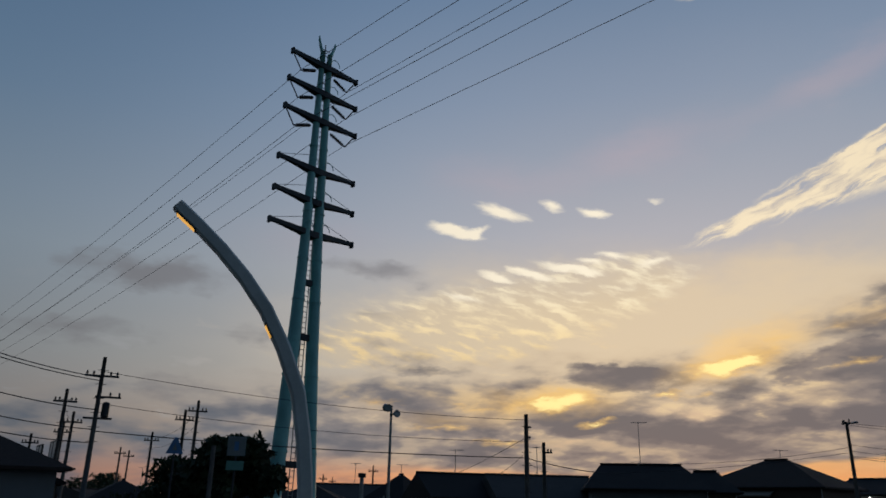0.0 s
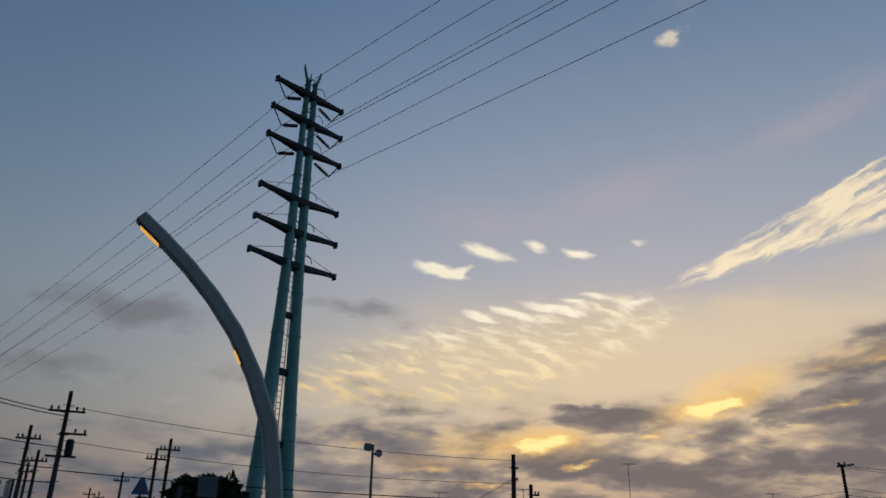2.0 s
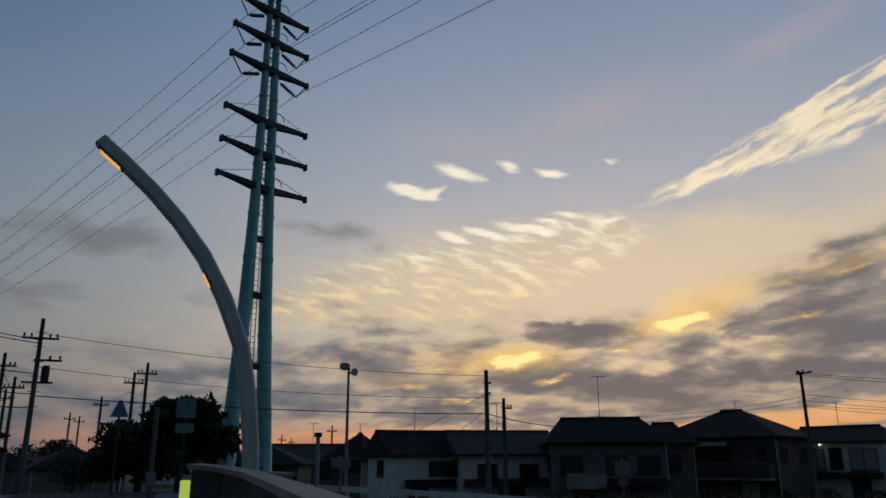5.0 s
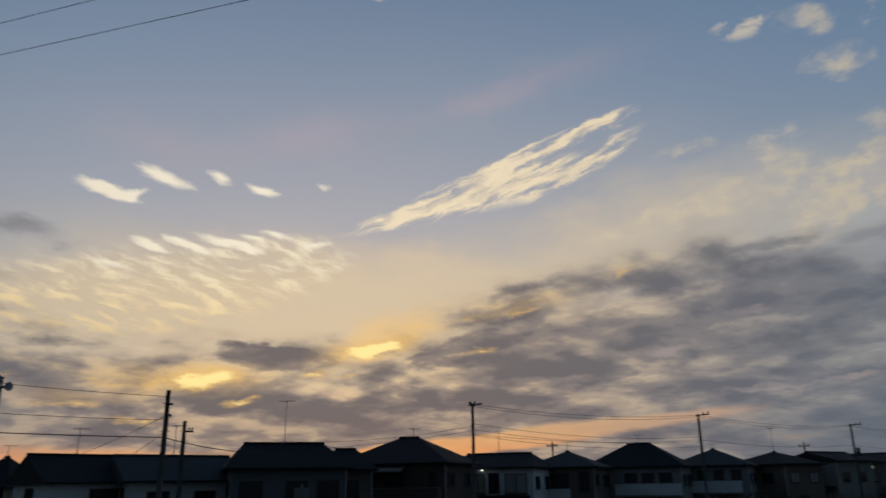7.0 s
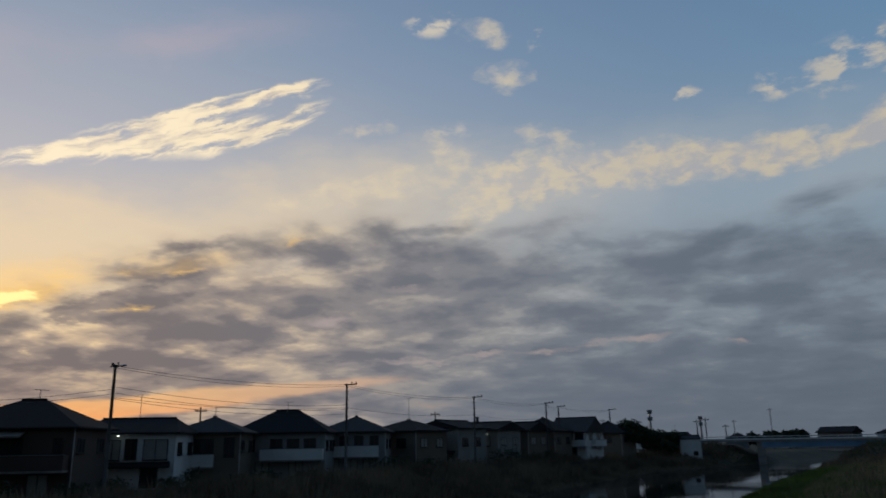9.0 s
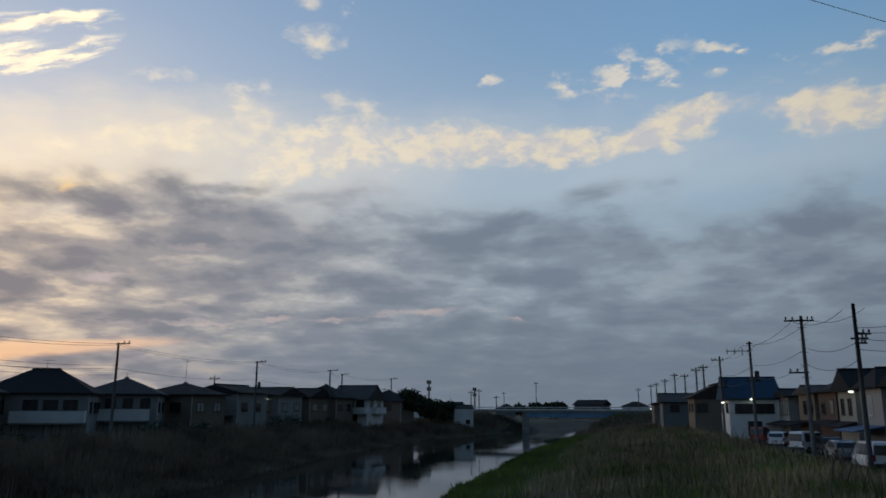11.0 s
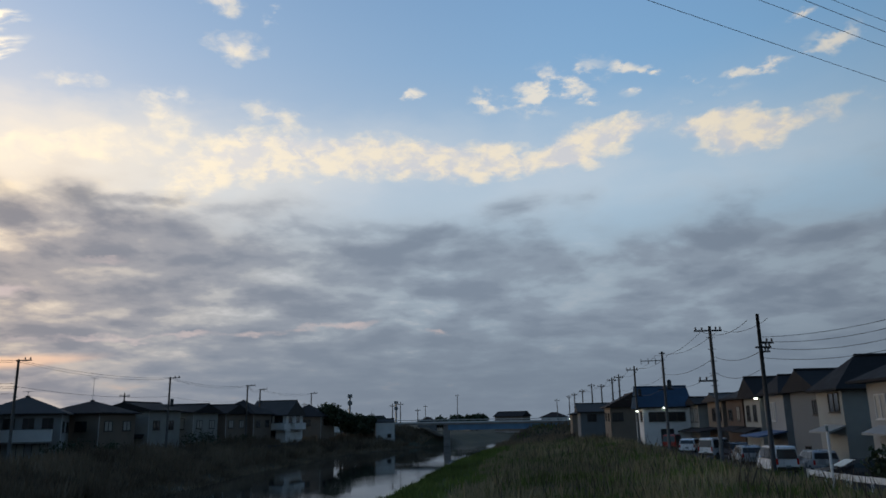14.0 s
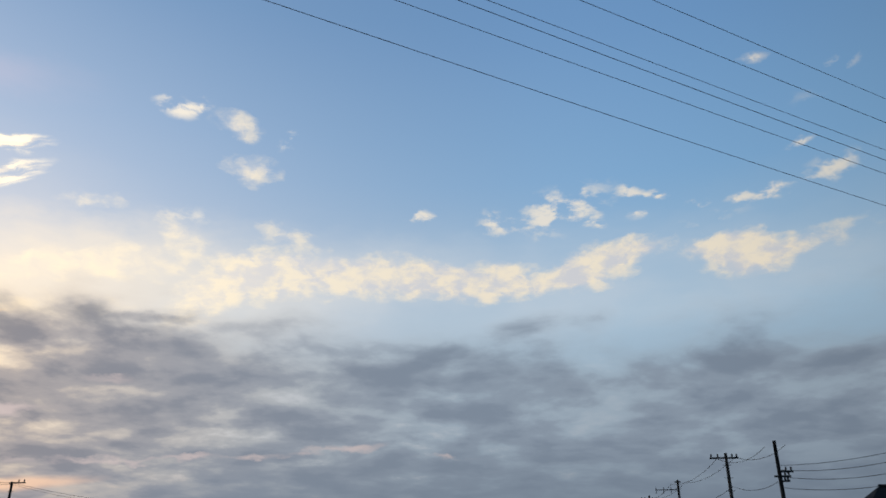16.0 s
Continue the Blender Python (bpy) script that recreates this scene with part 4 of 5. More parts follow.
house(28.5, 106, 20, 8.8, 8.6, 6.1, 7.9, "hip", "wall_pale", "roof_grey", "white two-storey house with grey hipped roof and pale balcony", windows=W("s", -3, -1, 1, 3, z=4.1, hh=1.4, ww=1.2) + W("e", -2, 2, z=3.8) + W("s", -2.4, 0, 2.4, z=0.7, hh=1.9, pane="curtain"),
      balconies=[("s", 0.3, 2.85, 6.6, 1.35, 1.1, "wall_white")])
house(24.6, 113, L_TURN, 8.0, 8.0, 6.2, 7.6, "hip", "wall_tan", "roof_slate", "tan two-storey house with dark hipped roof", windows=W("s", -2, 1.5, z=3.8) + W("e", -2, 2, z=3.8, pane="curtain"))
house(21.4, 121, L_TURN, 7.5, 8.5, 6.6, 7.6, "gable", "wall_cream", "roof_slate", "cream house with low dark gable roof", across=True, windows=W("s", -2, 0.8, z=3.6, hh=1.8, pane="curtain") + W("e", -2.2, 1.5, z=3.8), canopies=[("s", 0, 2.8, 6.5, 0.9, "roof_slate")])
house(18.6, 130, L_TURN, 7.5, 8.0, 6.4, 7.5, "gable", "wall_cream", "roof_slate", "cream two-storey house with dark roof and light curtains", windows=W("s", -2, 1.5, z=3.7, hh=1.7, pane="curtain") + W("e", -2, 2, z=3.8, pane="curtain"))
house(16.6, 139, L_TURN, 8.5, 8.0, 6.3, 7.6, "gable", "wall_tan", "roof_slate", "tan two-storey house with dark flat-ridged roof", windows=W("s", -2, 1.5, z=3.7) + W("e", -2, 2, z=3.8, pane="curtain"))
house(14.6, 148, L_TURN, 8.0, 8.0, 6.4, 8.6, "hip", "wall_tan", "roof_slate", "house with steep dark hipped roof", windows=W("s", -2, 1.5, z=3.7) + W("e", -2, 2, z=3.8))
house(12.2, 156, L_TURN, 7.5, 9.0, 6.2, 8.7, "gable", "wall_white", "roof_grey", "white gabled house with balconies beside the river", windows=W("s", -2.3, 0.2, 2.4, z=4.2) + W("e", -2, 2, z=4.2) + W("s", -2, 1, z=0.9, hh=1.8), balconies=[("s", 2.2, 2.9, 3.6, 1.2, 1.0, "wall_white"), ("e", 1.0, 2.9, 5.5, 1.2, 1.0, "wall_white")])
house(9.9, 172, L_TURN, 9.0, 9.0, 6.0, 8.2, "hip", "wall_tan", "roof_slate", "house with dark hipped roof by the trees", windows=W("s", -2, 1.5, z=3.7) + W("e", -2, 2, z=3.8))
# houses west of the bridge end
house(59.3, 65, 66, 8.6, 8.0, 5.7, 7.4, "half", "wall_grey", "roof_slate", "grey house with heavy dark tile roof", windows=W("s", -2.8, 0.6, 3.0, z=3.3, hh=1.4) + W("s", -2, 2.0, z=0.6, hh=1.8) + W("w", -1.8, 1.8, z=3.5), canopies=[("s", 2.0, 2.5, 4.5, 1.3, "roof_slate")], balconies=[("s", -1.8, 2.4, 3.0, 0.9, 0.8, "wall_cream")])
house(54.9, 68, 60, 3.6, 7.0, 5.6, 7.05, "half", "wall_tan", "roof_slate", "narrow dark-roofed house wing", windows=W("s", 0, z=3.4))
house(66.8, 68, 84, 8.4, 7.0, 4.9, 6.55, "gable", "wall_white", "roof_grey", "low white house with shallow grey gable roof", windows=W("s", -2, 1.6, z=2.9, hh=1.1) + W("w", 1.5, z=3.0) + W("s", 0, z=0.5, hh=1.7, ww=2.4), canopies=[("s", 0, 2.4, 8.0, 1.0, "frame_dark")])
house(72.9, 68, 94, 6.2, 7.0, 4.9, 6.6, "gable", "wall_white", "roof_slate", "white single-gabled house with dark roof", windows=W("s", 1.0, z=3.0, hh=1.2, ww=2.2) + W("w", 0, z=3.0) + W("s", -1, z=0.6, hh=1.7), canopies=[("s", 0.8, 2.3, 6.0, 0.9, "roof_slate")])
house(76.9, 84, 40, 4.6, 5.5, 4.8, 7.0, "hip", "wall_tan", "roof_slate", "distant house with dark pointed roof", windows=W("s", -1, 1.5, z=3.2))
house(80.3, 86, 84, 8.0, 6.5, 4.4, 5.9, "gable", "wall_grey", "roof_grey", "long low house with pale grey roof", windows=W("s", -2, 1.5, z=2.6))
house(83.4, 76, 70, 7.0, 6.5, 4.2, 5.6, "hip", "wall_tan", "roof_slate", "low house behind the pylon with dark roof", windows=W("s", -2, 1.5, z=2.4))
# along the west street
house(107.0, 44, 20, 8.5, 8.0, 5.6, 7.6, "hip", "wall_grey", "roof_brown", "street-side house with brown hipped roof", windows=W("n", -2, 2, z=3.4) + W("e", 0, z=3.4))
house(104.4, 62, 12, 8.5, 8.0, 5.2, 7.0, "gable", "wall_tan", "roof_slate", "dark street-side house with gable roof", windows=W("n", -2, 2, z=3.2))
for i, (az, d) in enumerate(((103.6, 84), (101.9, 108), (96.3, 96), (95.4, 125), (94.8, 160), (101.0, 150))):
    house(az, d, 8 + 3 * i, 8.5, 8.0, 3.9, 5.4 + 0.3 * (i % 3), ("hip", "gable")[i % 2], ("wall_brown", "wall_grey", "wall_tan")[i % 3], ("roof_slate", "roof_brown")[i % 2], "street-side house in dusk along the west street", windows=W("n", -2, 2, z=2.4, hh=1.1) + W("e", 0, z=2.4, hh=1.1))

# near-bank row beside the parked cars; az and d give the corner next to the lane
R_TURN = -6.6


def lane_house(az, d, w, dp, *args, **kw):
    c = polar(az, d) + Matrix.Rotation(radians(R_TURN), 3, "Z") @ Vector((w / 2, dp / 2, 0))
    return house(math.degrees(math.atan2(-c.x, c.y)), math.hypot(c.x, c.y), R_TURN, w, dp, *args, **kw)


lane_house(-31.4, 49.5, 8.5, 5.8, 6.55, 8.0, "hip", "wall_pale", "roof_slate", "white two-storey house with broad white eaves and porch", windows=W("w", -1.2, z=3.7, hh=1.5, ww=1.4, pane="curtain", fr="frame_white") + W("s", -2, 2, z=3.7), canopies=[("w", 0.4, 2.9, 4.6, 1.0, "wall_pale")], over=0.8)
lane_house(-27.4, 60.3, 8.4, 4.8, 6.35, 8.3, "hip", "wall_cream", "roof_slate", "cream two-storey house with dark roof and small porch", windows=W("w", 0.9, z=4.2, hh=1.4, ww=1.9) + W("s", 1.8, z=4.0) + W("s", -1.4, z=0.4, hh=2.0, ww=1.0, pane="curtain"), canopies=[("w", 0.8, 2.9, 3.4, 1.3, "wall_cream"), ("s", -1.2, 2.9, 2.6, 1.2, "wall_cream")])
lane_house(-26.1, 65.6, 9.0, 6.6, 6.35, 7.7, "gable", "wall_grey", "roof_slate", "grey-sided two-storey house with dark roof and blank wall", windows=W("w", -0.3, z=0.9, hh=0.7, ww=1.3) + W("w", 2.2, z=4.0, hh=1.2, ww=1.0))
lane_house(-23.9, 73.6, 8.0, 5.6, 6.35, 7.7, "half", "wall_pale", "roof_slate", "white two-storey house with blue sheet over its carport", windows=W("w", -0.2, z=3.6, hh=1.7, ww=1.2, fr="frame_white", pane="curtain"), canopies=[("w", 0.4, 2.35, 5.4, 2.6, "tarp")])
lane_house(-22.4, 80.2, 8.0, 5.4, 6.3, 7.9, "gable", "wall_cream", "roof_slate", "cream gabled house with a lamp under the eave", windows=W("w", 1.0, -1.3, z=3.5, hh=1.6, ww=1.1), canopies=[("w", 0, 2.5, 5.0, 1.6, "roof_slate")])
lane_house(-21.3, 86.6, 8.0, 6.6, 6.3, 7.9, "hip", "wall_brown", "roof_slate", "dark brown two-storey house with hipped roof", windows=W("w", 1.6, z=3.6, hh=1.5, ww=1.2, pane="curtain") + W("w", -1.6, z=3.6, hh=1.3, ww=1.5), canopies=[("w", 0.6, 2.6, 6.2, 1.4, "roof_slate")])
lane_house(-20.0, 94.2, 7.5, 7.2, 6.1, 6.8, "gable", "wall_tan", "roof_grey", "tan house with nearly flat grey roof and carport", windows=W("w", 2.2, -0.6, z=3.5, hh=1.6, ww=1.5), canopies=[("w", -0.4, 2.4, 7.4, 2.8, "roof_slate")])
lane_house(-18.4, 102.2, 7.0, 5.2, 5.9, 6.6, "gable", "wall_cream", "roof_slate", "cream house with low roof and pale curtains", windows=W("w", 1.4, -1.2, z=3.4, hh=1.8, ww=1.5, pane="curtain"), canopies=[("w", 0, 2.3, 5.4, 1.8, "roof_slate")])
house(-15.9, 110, R_TURN, 6.0, 7.0, 5.9, 8.3, "gable", "wall_white", "roof_blue", "white house with slate-blue tile roof", windows=W("s", -1.2, 1.4, z=3.6, hh=1.2, ww=2.2) + W("w", -2, 2, z=3.6) + W("s", 0, z=0.8, hh=1.8))
house(-13.7, 126, R_TURN, 7.0, 9.0, 6.2, 7.9, "gable", "wall_tan", "roof_brown", "brown-roofed house beside the levee lane", windows=W("s", -2.4, 1.6, z=3.6) + W("w", -2, 2, z=3.6), across=True)
house(-11.8, 150, R_TURN, 9.0, 9.0, 5.6, 7.0, "gable", "wall_grey", "roof_grey", "grey house far down the lane", windows=W("s", -2.4, 1.6, z=3.2))
house(-11.0, 176, R_TURN, 9.0, 9.0, 5.4, 6.6, "hip", "wall_tan", "roof_slate", "small far house at the end of the lane", windows=W("s", -2.4, 1.6, z=3.2))


# ---- utility poles and masts ----
def utility_pole(p, top, arms=(), gear=(), lean=(0, 0), r=0.14, label="concrete utility pole", turn=0, steel=False):
    """arms: height below the top, reach left, reach right; gear: 'transformer', 'lamp', 'steps'."""
    z0 = lie(p.x, p.y) - 0.3
    t = thing("utility_pole", pose(p.x, p.y, z0, lean[0], lean[1], turn), label, "utility pole", "utility poles")
    h = top - z0
    part("shaft", rod([(0, 0, 0), (0, 0, h * 0.5), (0, 0, h)], [r * 1.25, r * 1.05, r * 0.8], 12), M["steel_dark" if steel else "concrete_pole"], t, smooth=True)
    for below, left, right in arms:
        arm = part("crossarm", block(-left, -0.06, h - below - 0.06, right, 0.06, h - below + 0.06), M["steel_dark"], t)
        for u in (-left + 0.12, -left * 0.5, right * 0.5, right - 0.12):
            if abs(u) > 0.25:
                part("insulator", rod([(u, 0, h - below + 0.06), (u, 0, h - below + 0.16), (u, 0, h - below + 0.3)], [0.035, 0.075, 0.05], 8), M["porcelain"], arm)
    for g in gear:
        if g == "transformer":
            tr = part("transformer", rod([(0.5, 0, h * 0.64), (0.5, 0, h * 0.64 + 0.1), (0.5, 0, h * 0.64 + 0.85), (0.5, 0, h * 0.64 + 0.95)], [0.2, 0.23, 0.23, 0.15], 12), M["steel_dark"], t)
            part("bracket", block(-0.7, -0.05, h * 0.64 - 0.12, 0.95, 0.05, h * 0.64), M["steel_dark"], tr)
        if g == "lamp":
            lm = part("lamp_arm", rod([(0, 0, h - 0.25), (0.9, 0, h - 0.15)], 0.035, 6), M["steel_grey"], t)
            part("lamp_head", block(0.8, -0.11, h - 0.22, 1.45, 0.11, h - 0.08, bevel=0.03), M["steel_grey"], lm)
        if g == "ladder_arm":
            fr = part("stand_off", block(-2.3, -0.04, h - 1.0, 0, 0.04, h - 0.92), M["steel_dark"], t)
            for u in (-2.25, -1.5, -0.75):
                part("hanger", block(u - 0.03, -0.03, h - 1.3, u + 0.03, 0.03, h - 0.7), M["steel_dark"], fr)
        if g == "clamps":
            for q in np.linspace(0.5, 0.92, 6):
                part("step_bolt", rod([(-0.32, 0, h * q), (0.32, 0, h * q)], 0.02, 5), M["steel_dark"], t)
    return t


def top_at(az, el, z):
    """A pole's foot from the direction of its top and that top's height."""
    d = (z - 4.1) / math.tan(radians(el))
    q = polar(az, d)
    return Vector((q.x - 0.4, q.y + 0.2, 0))


FAR = [top_at(45.4, 5.75, 11.0), top_at(29.1, 4.5, 11.0), top_at(19.55, 3.42, 11.0), top_at(14.2, 2.85, 11.0), top_at(13.3, 2.8, 11.6), top_at(9.6, 2.25, 11)]
for i, p in enumerate(FAR):
    utility_pole(p, 11.0, [(0.12, 0.3, 1.5)] if i else [(0.12, 0.6, 0.5)], ("clamps", "transformer") if i in (2,) else (("lamp", "clamps") if i == 0 else ("clamps",)), turn=-12, label="concrete utility pole with one-sided crossarm on the far bank")
NEAR = [top_at(-23.2, 7.0, 11.0), top_at(-19.95, 6.35, 11.0), top_at(-16.5, 4.7, 11), top_at(-14.45, 3.72, 11), top_at(-13.3, 3.15, 11), top_at(-12.8, 2.95, 11), top_at(-12.0, 2.5, 11), top_at(-11.3, 2.55, 11.5), top_at(-10.6, 2.15, 11), top_at(-10.0, 1.9, 11), top_at(-9.6, 1.75, 11)]
for i, p in enumerate(NEAR):
    arms = ([(2.0, 0.1, 0.9), (2.3, 0.35, 0.7), (2.6, 0.1, 0.6)], [(0.35, 1.2, 0.9), (4.2, 1.2, 0.2)], [(0.2, 0.3, 0.3)], [(0.5, 1.1, 0.5)])[i] if i < 4 else [(0.5, 0.8, 0.7)]
    gear = ((), ("clamps",), ("ladder_arm", "transformer", "clamps"), ("transformer",))[i] if i < 4 else ("clamps",)
    utility_pole(p, 11.0 if i != 7 else 11.5, arms, gear, turn=-5, steel=(i == 0), label="tall utility pole beside the levee lane" if i < 2 else "utility pole along the levee lane")
WESTP = [(67.6, 6.6, 10.2, 1), (66.3, 4.5, 9.0, 0)]
for az, el, top_z, n in WESTP:
    utility_pole(top_at(az, el, top_z), top_z, [(0.9, 0.15, 0.35), (1.6, 0.15, 0.3)] if n else [(0.8, 0.1, 0.7)], ("clamps",), r=0.17, label="bare concrete pole between the low houses", turn=60)
STREET = [(99.3, 9.4, 12.5, 1), (101.2, 7.0, 11.5, 0), (92.3, 6.8, 12.0, 2), (93.1, 6.1, 11.5, 2), (95.0, 4.4, 11, 0), (100.8, 4.7, 11, 0), (100.4, 5.5, 11, 0), (96.8, 3.3, 11, 0), (96.2, 3.1, 11, 0), (79.0, 2.6, 9.5, 0), (82.6, 1.9, 9, 0), (81.9, 1.7, 9, 0), (102.6, 3.9, 10, 0)]
for az, el, top_z, n in STREET:
    utility_pole(top_at(az, el, top_z), top_z, [(1.2, 1.0, 1.0), (2.5, 0.2, 1.3)] if n == 1 else [(0.9, 0.8, 0.8)], ("transformer", "clamps") if n == 1 else ("clamps",), turn=95, label="utility pole with crossarms along the west street")


# ---- vegetation ----
def blades(name, spots, heights, widths, material, label, lean=0.35):
    """Many single blades or stems as one sheet of stuff; spots are rows of x, y, z."""
    n = len(spots)
    rng = np.random.default_rng(len(name) * 7 + n)
    a = rng.uniform(0, 2 * math.pi, n)
    side = np.stack([np.cos(a), np.sin(a), np.zeros(n)], 1) * widths[:, None] / 2
    b = rng.uniform(0, 2 * math.pi, n)
    tip = spots + np.stack([np.cos(b) * heights * lean * rng.uniform(0, 1, n), np.sin(b) * heights * lean * rng.uniform(0, 1, n), heights], 1)
    mid = spots * 0.45 + tip * 0.55
    mid[:, 2] += heights * 0.05
    verts = np.concatenate([spots - side, spots + side, mid + side * 0.8, tip], 0)
    i = np.arange(n)
    faces = np.concatenate([np.stack([i, i + n, i + 2 * n], 1), np.stack([i, i + 2 * n, i + 3 * n], 1)], 0)
    me = bpy.data.meshes.new(name)
    me.from_pydata(verts.tolist(), [], faces.tolist())
    me.materials.append(material)
    return tagged(new(name, me), label, "grass", "", "stuff")


def scatter(n, y0, y1, q0, q1, side, seed, lean_near=1.6):
    """Spots on one bank, denser where the bridge stands close."""
    rng = np.random.default_rng(seed)
    out = []
    while len(out) < n:
        y = y0 + (y1 - y0) * rng.uniform() ** lean_near
        q = rng.uniform(q0, q1)
        x = river_centre(y) + side * (river_half(y) + q)
        if noise.noise(Vector((x * 0.25, y * 0.2, seed))) + rng.uniform(-0.5, 0.7) > 0:
            out.append((x, y, lie(x, y) - 0.03))
    return np.array(out)


def banks():
    rng = np.random.default_rng(5)
    for name, n, q0, q1, y0, y1, side, h0, h1, w, mat, label, seed in (
            ("grass", 46000, 0.2, 27.0, 26, 200, 1, 0.3, 0.7, 0.055, "grass", "lush green grass on the near river bank", 1),
            ("dry_grass", 34000, 6.0, 26.0, 26, 190, 1, 0.35, 0.95, 0.045, "grass_dry", "dry straw-coloured weeds on the levee", 2),
            ("dark_stalks", 2600, 9.0, 26.0, 26, 150, 1, 0.9, 1.5, 0.035, "bark", "dark dead stalks standing in the levee grass", 9),
            ("shore_grass", 12000, -0.1, 3.0, 40, 190, 1, 0.3, 0.65, 0.09, "grass", "green reeds along the water's edge", 3),
            ("bank_weeds", 52000, 4.0, 15.5, 12, 200, -1, 0.6, 1.7, 0.10, "weeds", "tall dark withered weeds on the far bank", 4),
            ("bridge_weeds", 12000, 0.5, 26.0, 150, 204, 1, 0.5, 1.3, 0.12, "weeds", "withered weeds round the foot of the far bridge", 8),
            ("bank_grass", 22000, 0.2, 8.0, 20, 200, -1, 0.3, 0.7, 0.09, "weeds", "short dull grass on the far bank slope", 6)):
        s = scatter(n, y0, y1, q0, q1, side, seed)
        patch = np.array([max(0.35, 1.0 + 0.9 * noise.noise(Vector((x * 0.22, y * 0.16, 3 + seed))) + 0.5 * noise.noise(Vector((x * 0.9, y * 0.7, seed)))) for x, y, _ in s])
        blades(name, s, rng.uniform(h0, h1, n) * patch, rng.uniform(0.5, 1.4, n) * w * (1 + s[:, 1] / 160), M[mat], label, 0.5)


banks()


def leaf_cloud(centres, n, size, seed, flat=0.75):
    """A crown of many small leaf clumps round several centres, uneven and gappy."""
    rng = np.random.default_rng(seed)
    total = sum(q * q for _, q in centres)
    verts = []
    for c, r in centres:
        m = max(4, int(n * r * r / total))
        d = rng.normal(size=(m, 3))
        d /= np.linalg.norm(d, axis=1)[:, None]
        bump = 0.85 + 0.2 * np.sin(d[:, 0] * 5.1 + c[0] * 3) * np.cos(d[:, 1] * 4.3 + c[1] * 2) + 0.12 * np.sin(d[:, 2] * 9 + seed)
        p = np.array(c) + d * (r * rng.uniform(0.2, 1.0, m) ** 0.5 * bump)[:, None] * np.array((1, 1, flat))
        u = rng.normal(size=(m, 3))
        u /= np.linalg.norm(u, axis=1)[:, None]
        v = np.cross(u, rng.normal(size=(m, 3)))
        v /= np.linalg.norm(v, axis=1)[:, None]
        w = (size * rng.uniform(0.5, 1.3, m))[:, None]
        verts.append(np.stack([p - u * w, p + v * w * 0.45, p + u * w, p - v * w * 0.45], 1).reshape(-1, 3))
    verts = np.concatenate(verts)
    return verts.tolist(), np.arange(len(verts)).reshape(-1, 4).tolist()


def tree(p, height, spread, seed, label, name="tree", n=2600, leaf=0.2):
    rng = random.Random(seed)
    z0 = lie(p.x, p.y) - 0.1
    t = thing(name, pose(p.x, p.y, z0), label, "tree")
    trunk = bmesh.new()
    tube(trunk, [(0, 0, 0), (0.06, 0.03, height * 0.3), (-0.03, 0.05, height * 0.6), (0.02, 0, height * 0.85)], [0.05 * spread + 0.06, 0.04 * spread + 0.04, 0.02 * spread + 0.03, 0.02], 10)
    tr = part("trunk", trunk, M["bark"], t)
    centres = []
    for i in range(9):
        a, h = i * 2.4 + rng.uniform(-0.4, 0.4), height * rng.uniform(0.32, 0.84)
        reach = spread * rng.uniform(0.35, 0.75) * (1.15 - h / height * 0.6)
        tip = (reach * math.cos(a), reach * math.sin(a), h + 0.15 * height * rng.uniform(0.2, 1))
        part("limb", rod([(0, 0, h * 0.7), (tip[0] * 0.55, tip[1] * 0.55, h * 0.92), tip], [0.09, 0.06, 0.02], 6), M["bark"], tr)
        centres.append((tip, spread * rng.uniform(0.3, 0.48)))
    centres.append(((0, 0, height * 0.84), spread * 0.36))
    verts, faces = leaf_cloud(centres, n, leaf, seed)
    me = bpy.data.meshes.new("crown")
    me.from_pydata(verts, [], faces)
    me.materials.append(M["leaf"])
    cr = new("crown", me)
    cr.parent = t
    tagged(cr, "", "", "", "stuff")
    return t


def shrub(p, r, h, seed, label="dark rounded garden shrub"):
    z0 = lie(p.x, p.y) - 0.05
    t = thing("shrub", pose(p.x, p.y, z0), label, "shrub", "garden shrubs")
    stems = bmesh.new()
    for i in range(4):
        a = i * 1.6
        tube(stems, [(0, 0, 0), (r * 0.4 * math.cos(a), r * 0.4 * math.sin(a), h * 0.6)], [0.04, 0.015], 5)
    part("stems", stems, M["bark"], t, kind="stuff")
    verts, faces = leaf_cloud([((0.3 * r * math.cos(i * 2.1), 0.3 * r * math.sin(i * 2.1), h * (0.4 + 0.1 * i)), r * 0.75) for i in range(4)], 500, 0.16, seed, flat=h / (2.2 * r))
    me = bpy.data.meshes.new("leaves")
    me.from_pydata(verts, [], faces)
    me.materials.append(M["leaf"])
    ob = new("leaves", me)
    ob.parent = t
    tagged(ob, "", "", "", "stuff")


tree(polar(89.4, 49), 5.3, 4.0, 1, "broad dark evergreen tree beside the west street", n=9000, leaf=0.27)
tree(polar(92.0, 55), 3.9, 4.0, 2, "dark rounded street tree", n=8000, leaf=0.27)
tree(polar(87.4, 58), 5.4, 2.8, 9, "dark evergreen tree beside the pylon", n=6000, leaf=0.27)
tree(polar(8.5, 172), 7.8, 5.2, 3, "dark bushy tree on the far bank", n=4200, leaf=0.32)
tree(polar(7.2, 180), 6.0, 5.0, 4, "low dark tree on the far bank", n=3400, leaf=0.32)
tree(polar(6.0, 186), 5.4, 4.6, 5, "low dark tree on the far bank", n=3000, leaf=0.32)
tree(polar(5.2, 190), 5.2, 4.4, 6, "low dark tree on the far bank", n=2600, leaf=0.32)
tree(polar(99.0, 190), 8.0, 7.0, 7, "far dark tree closing the west street", n=2600, leaf=0.4)
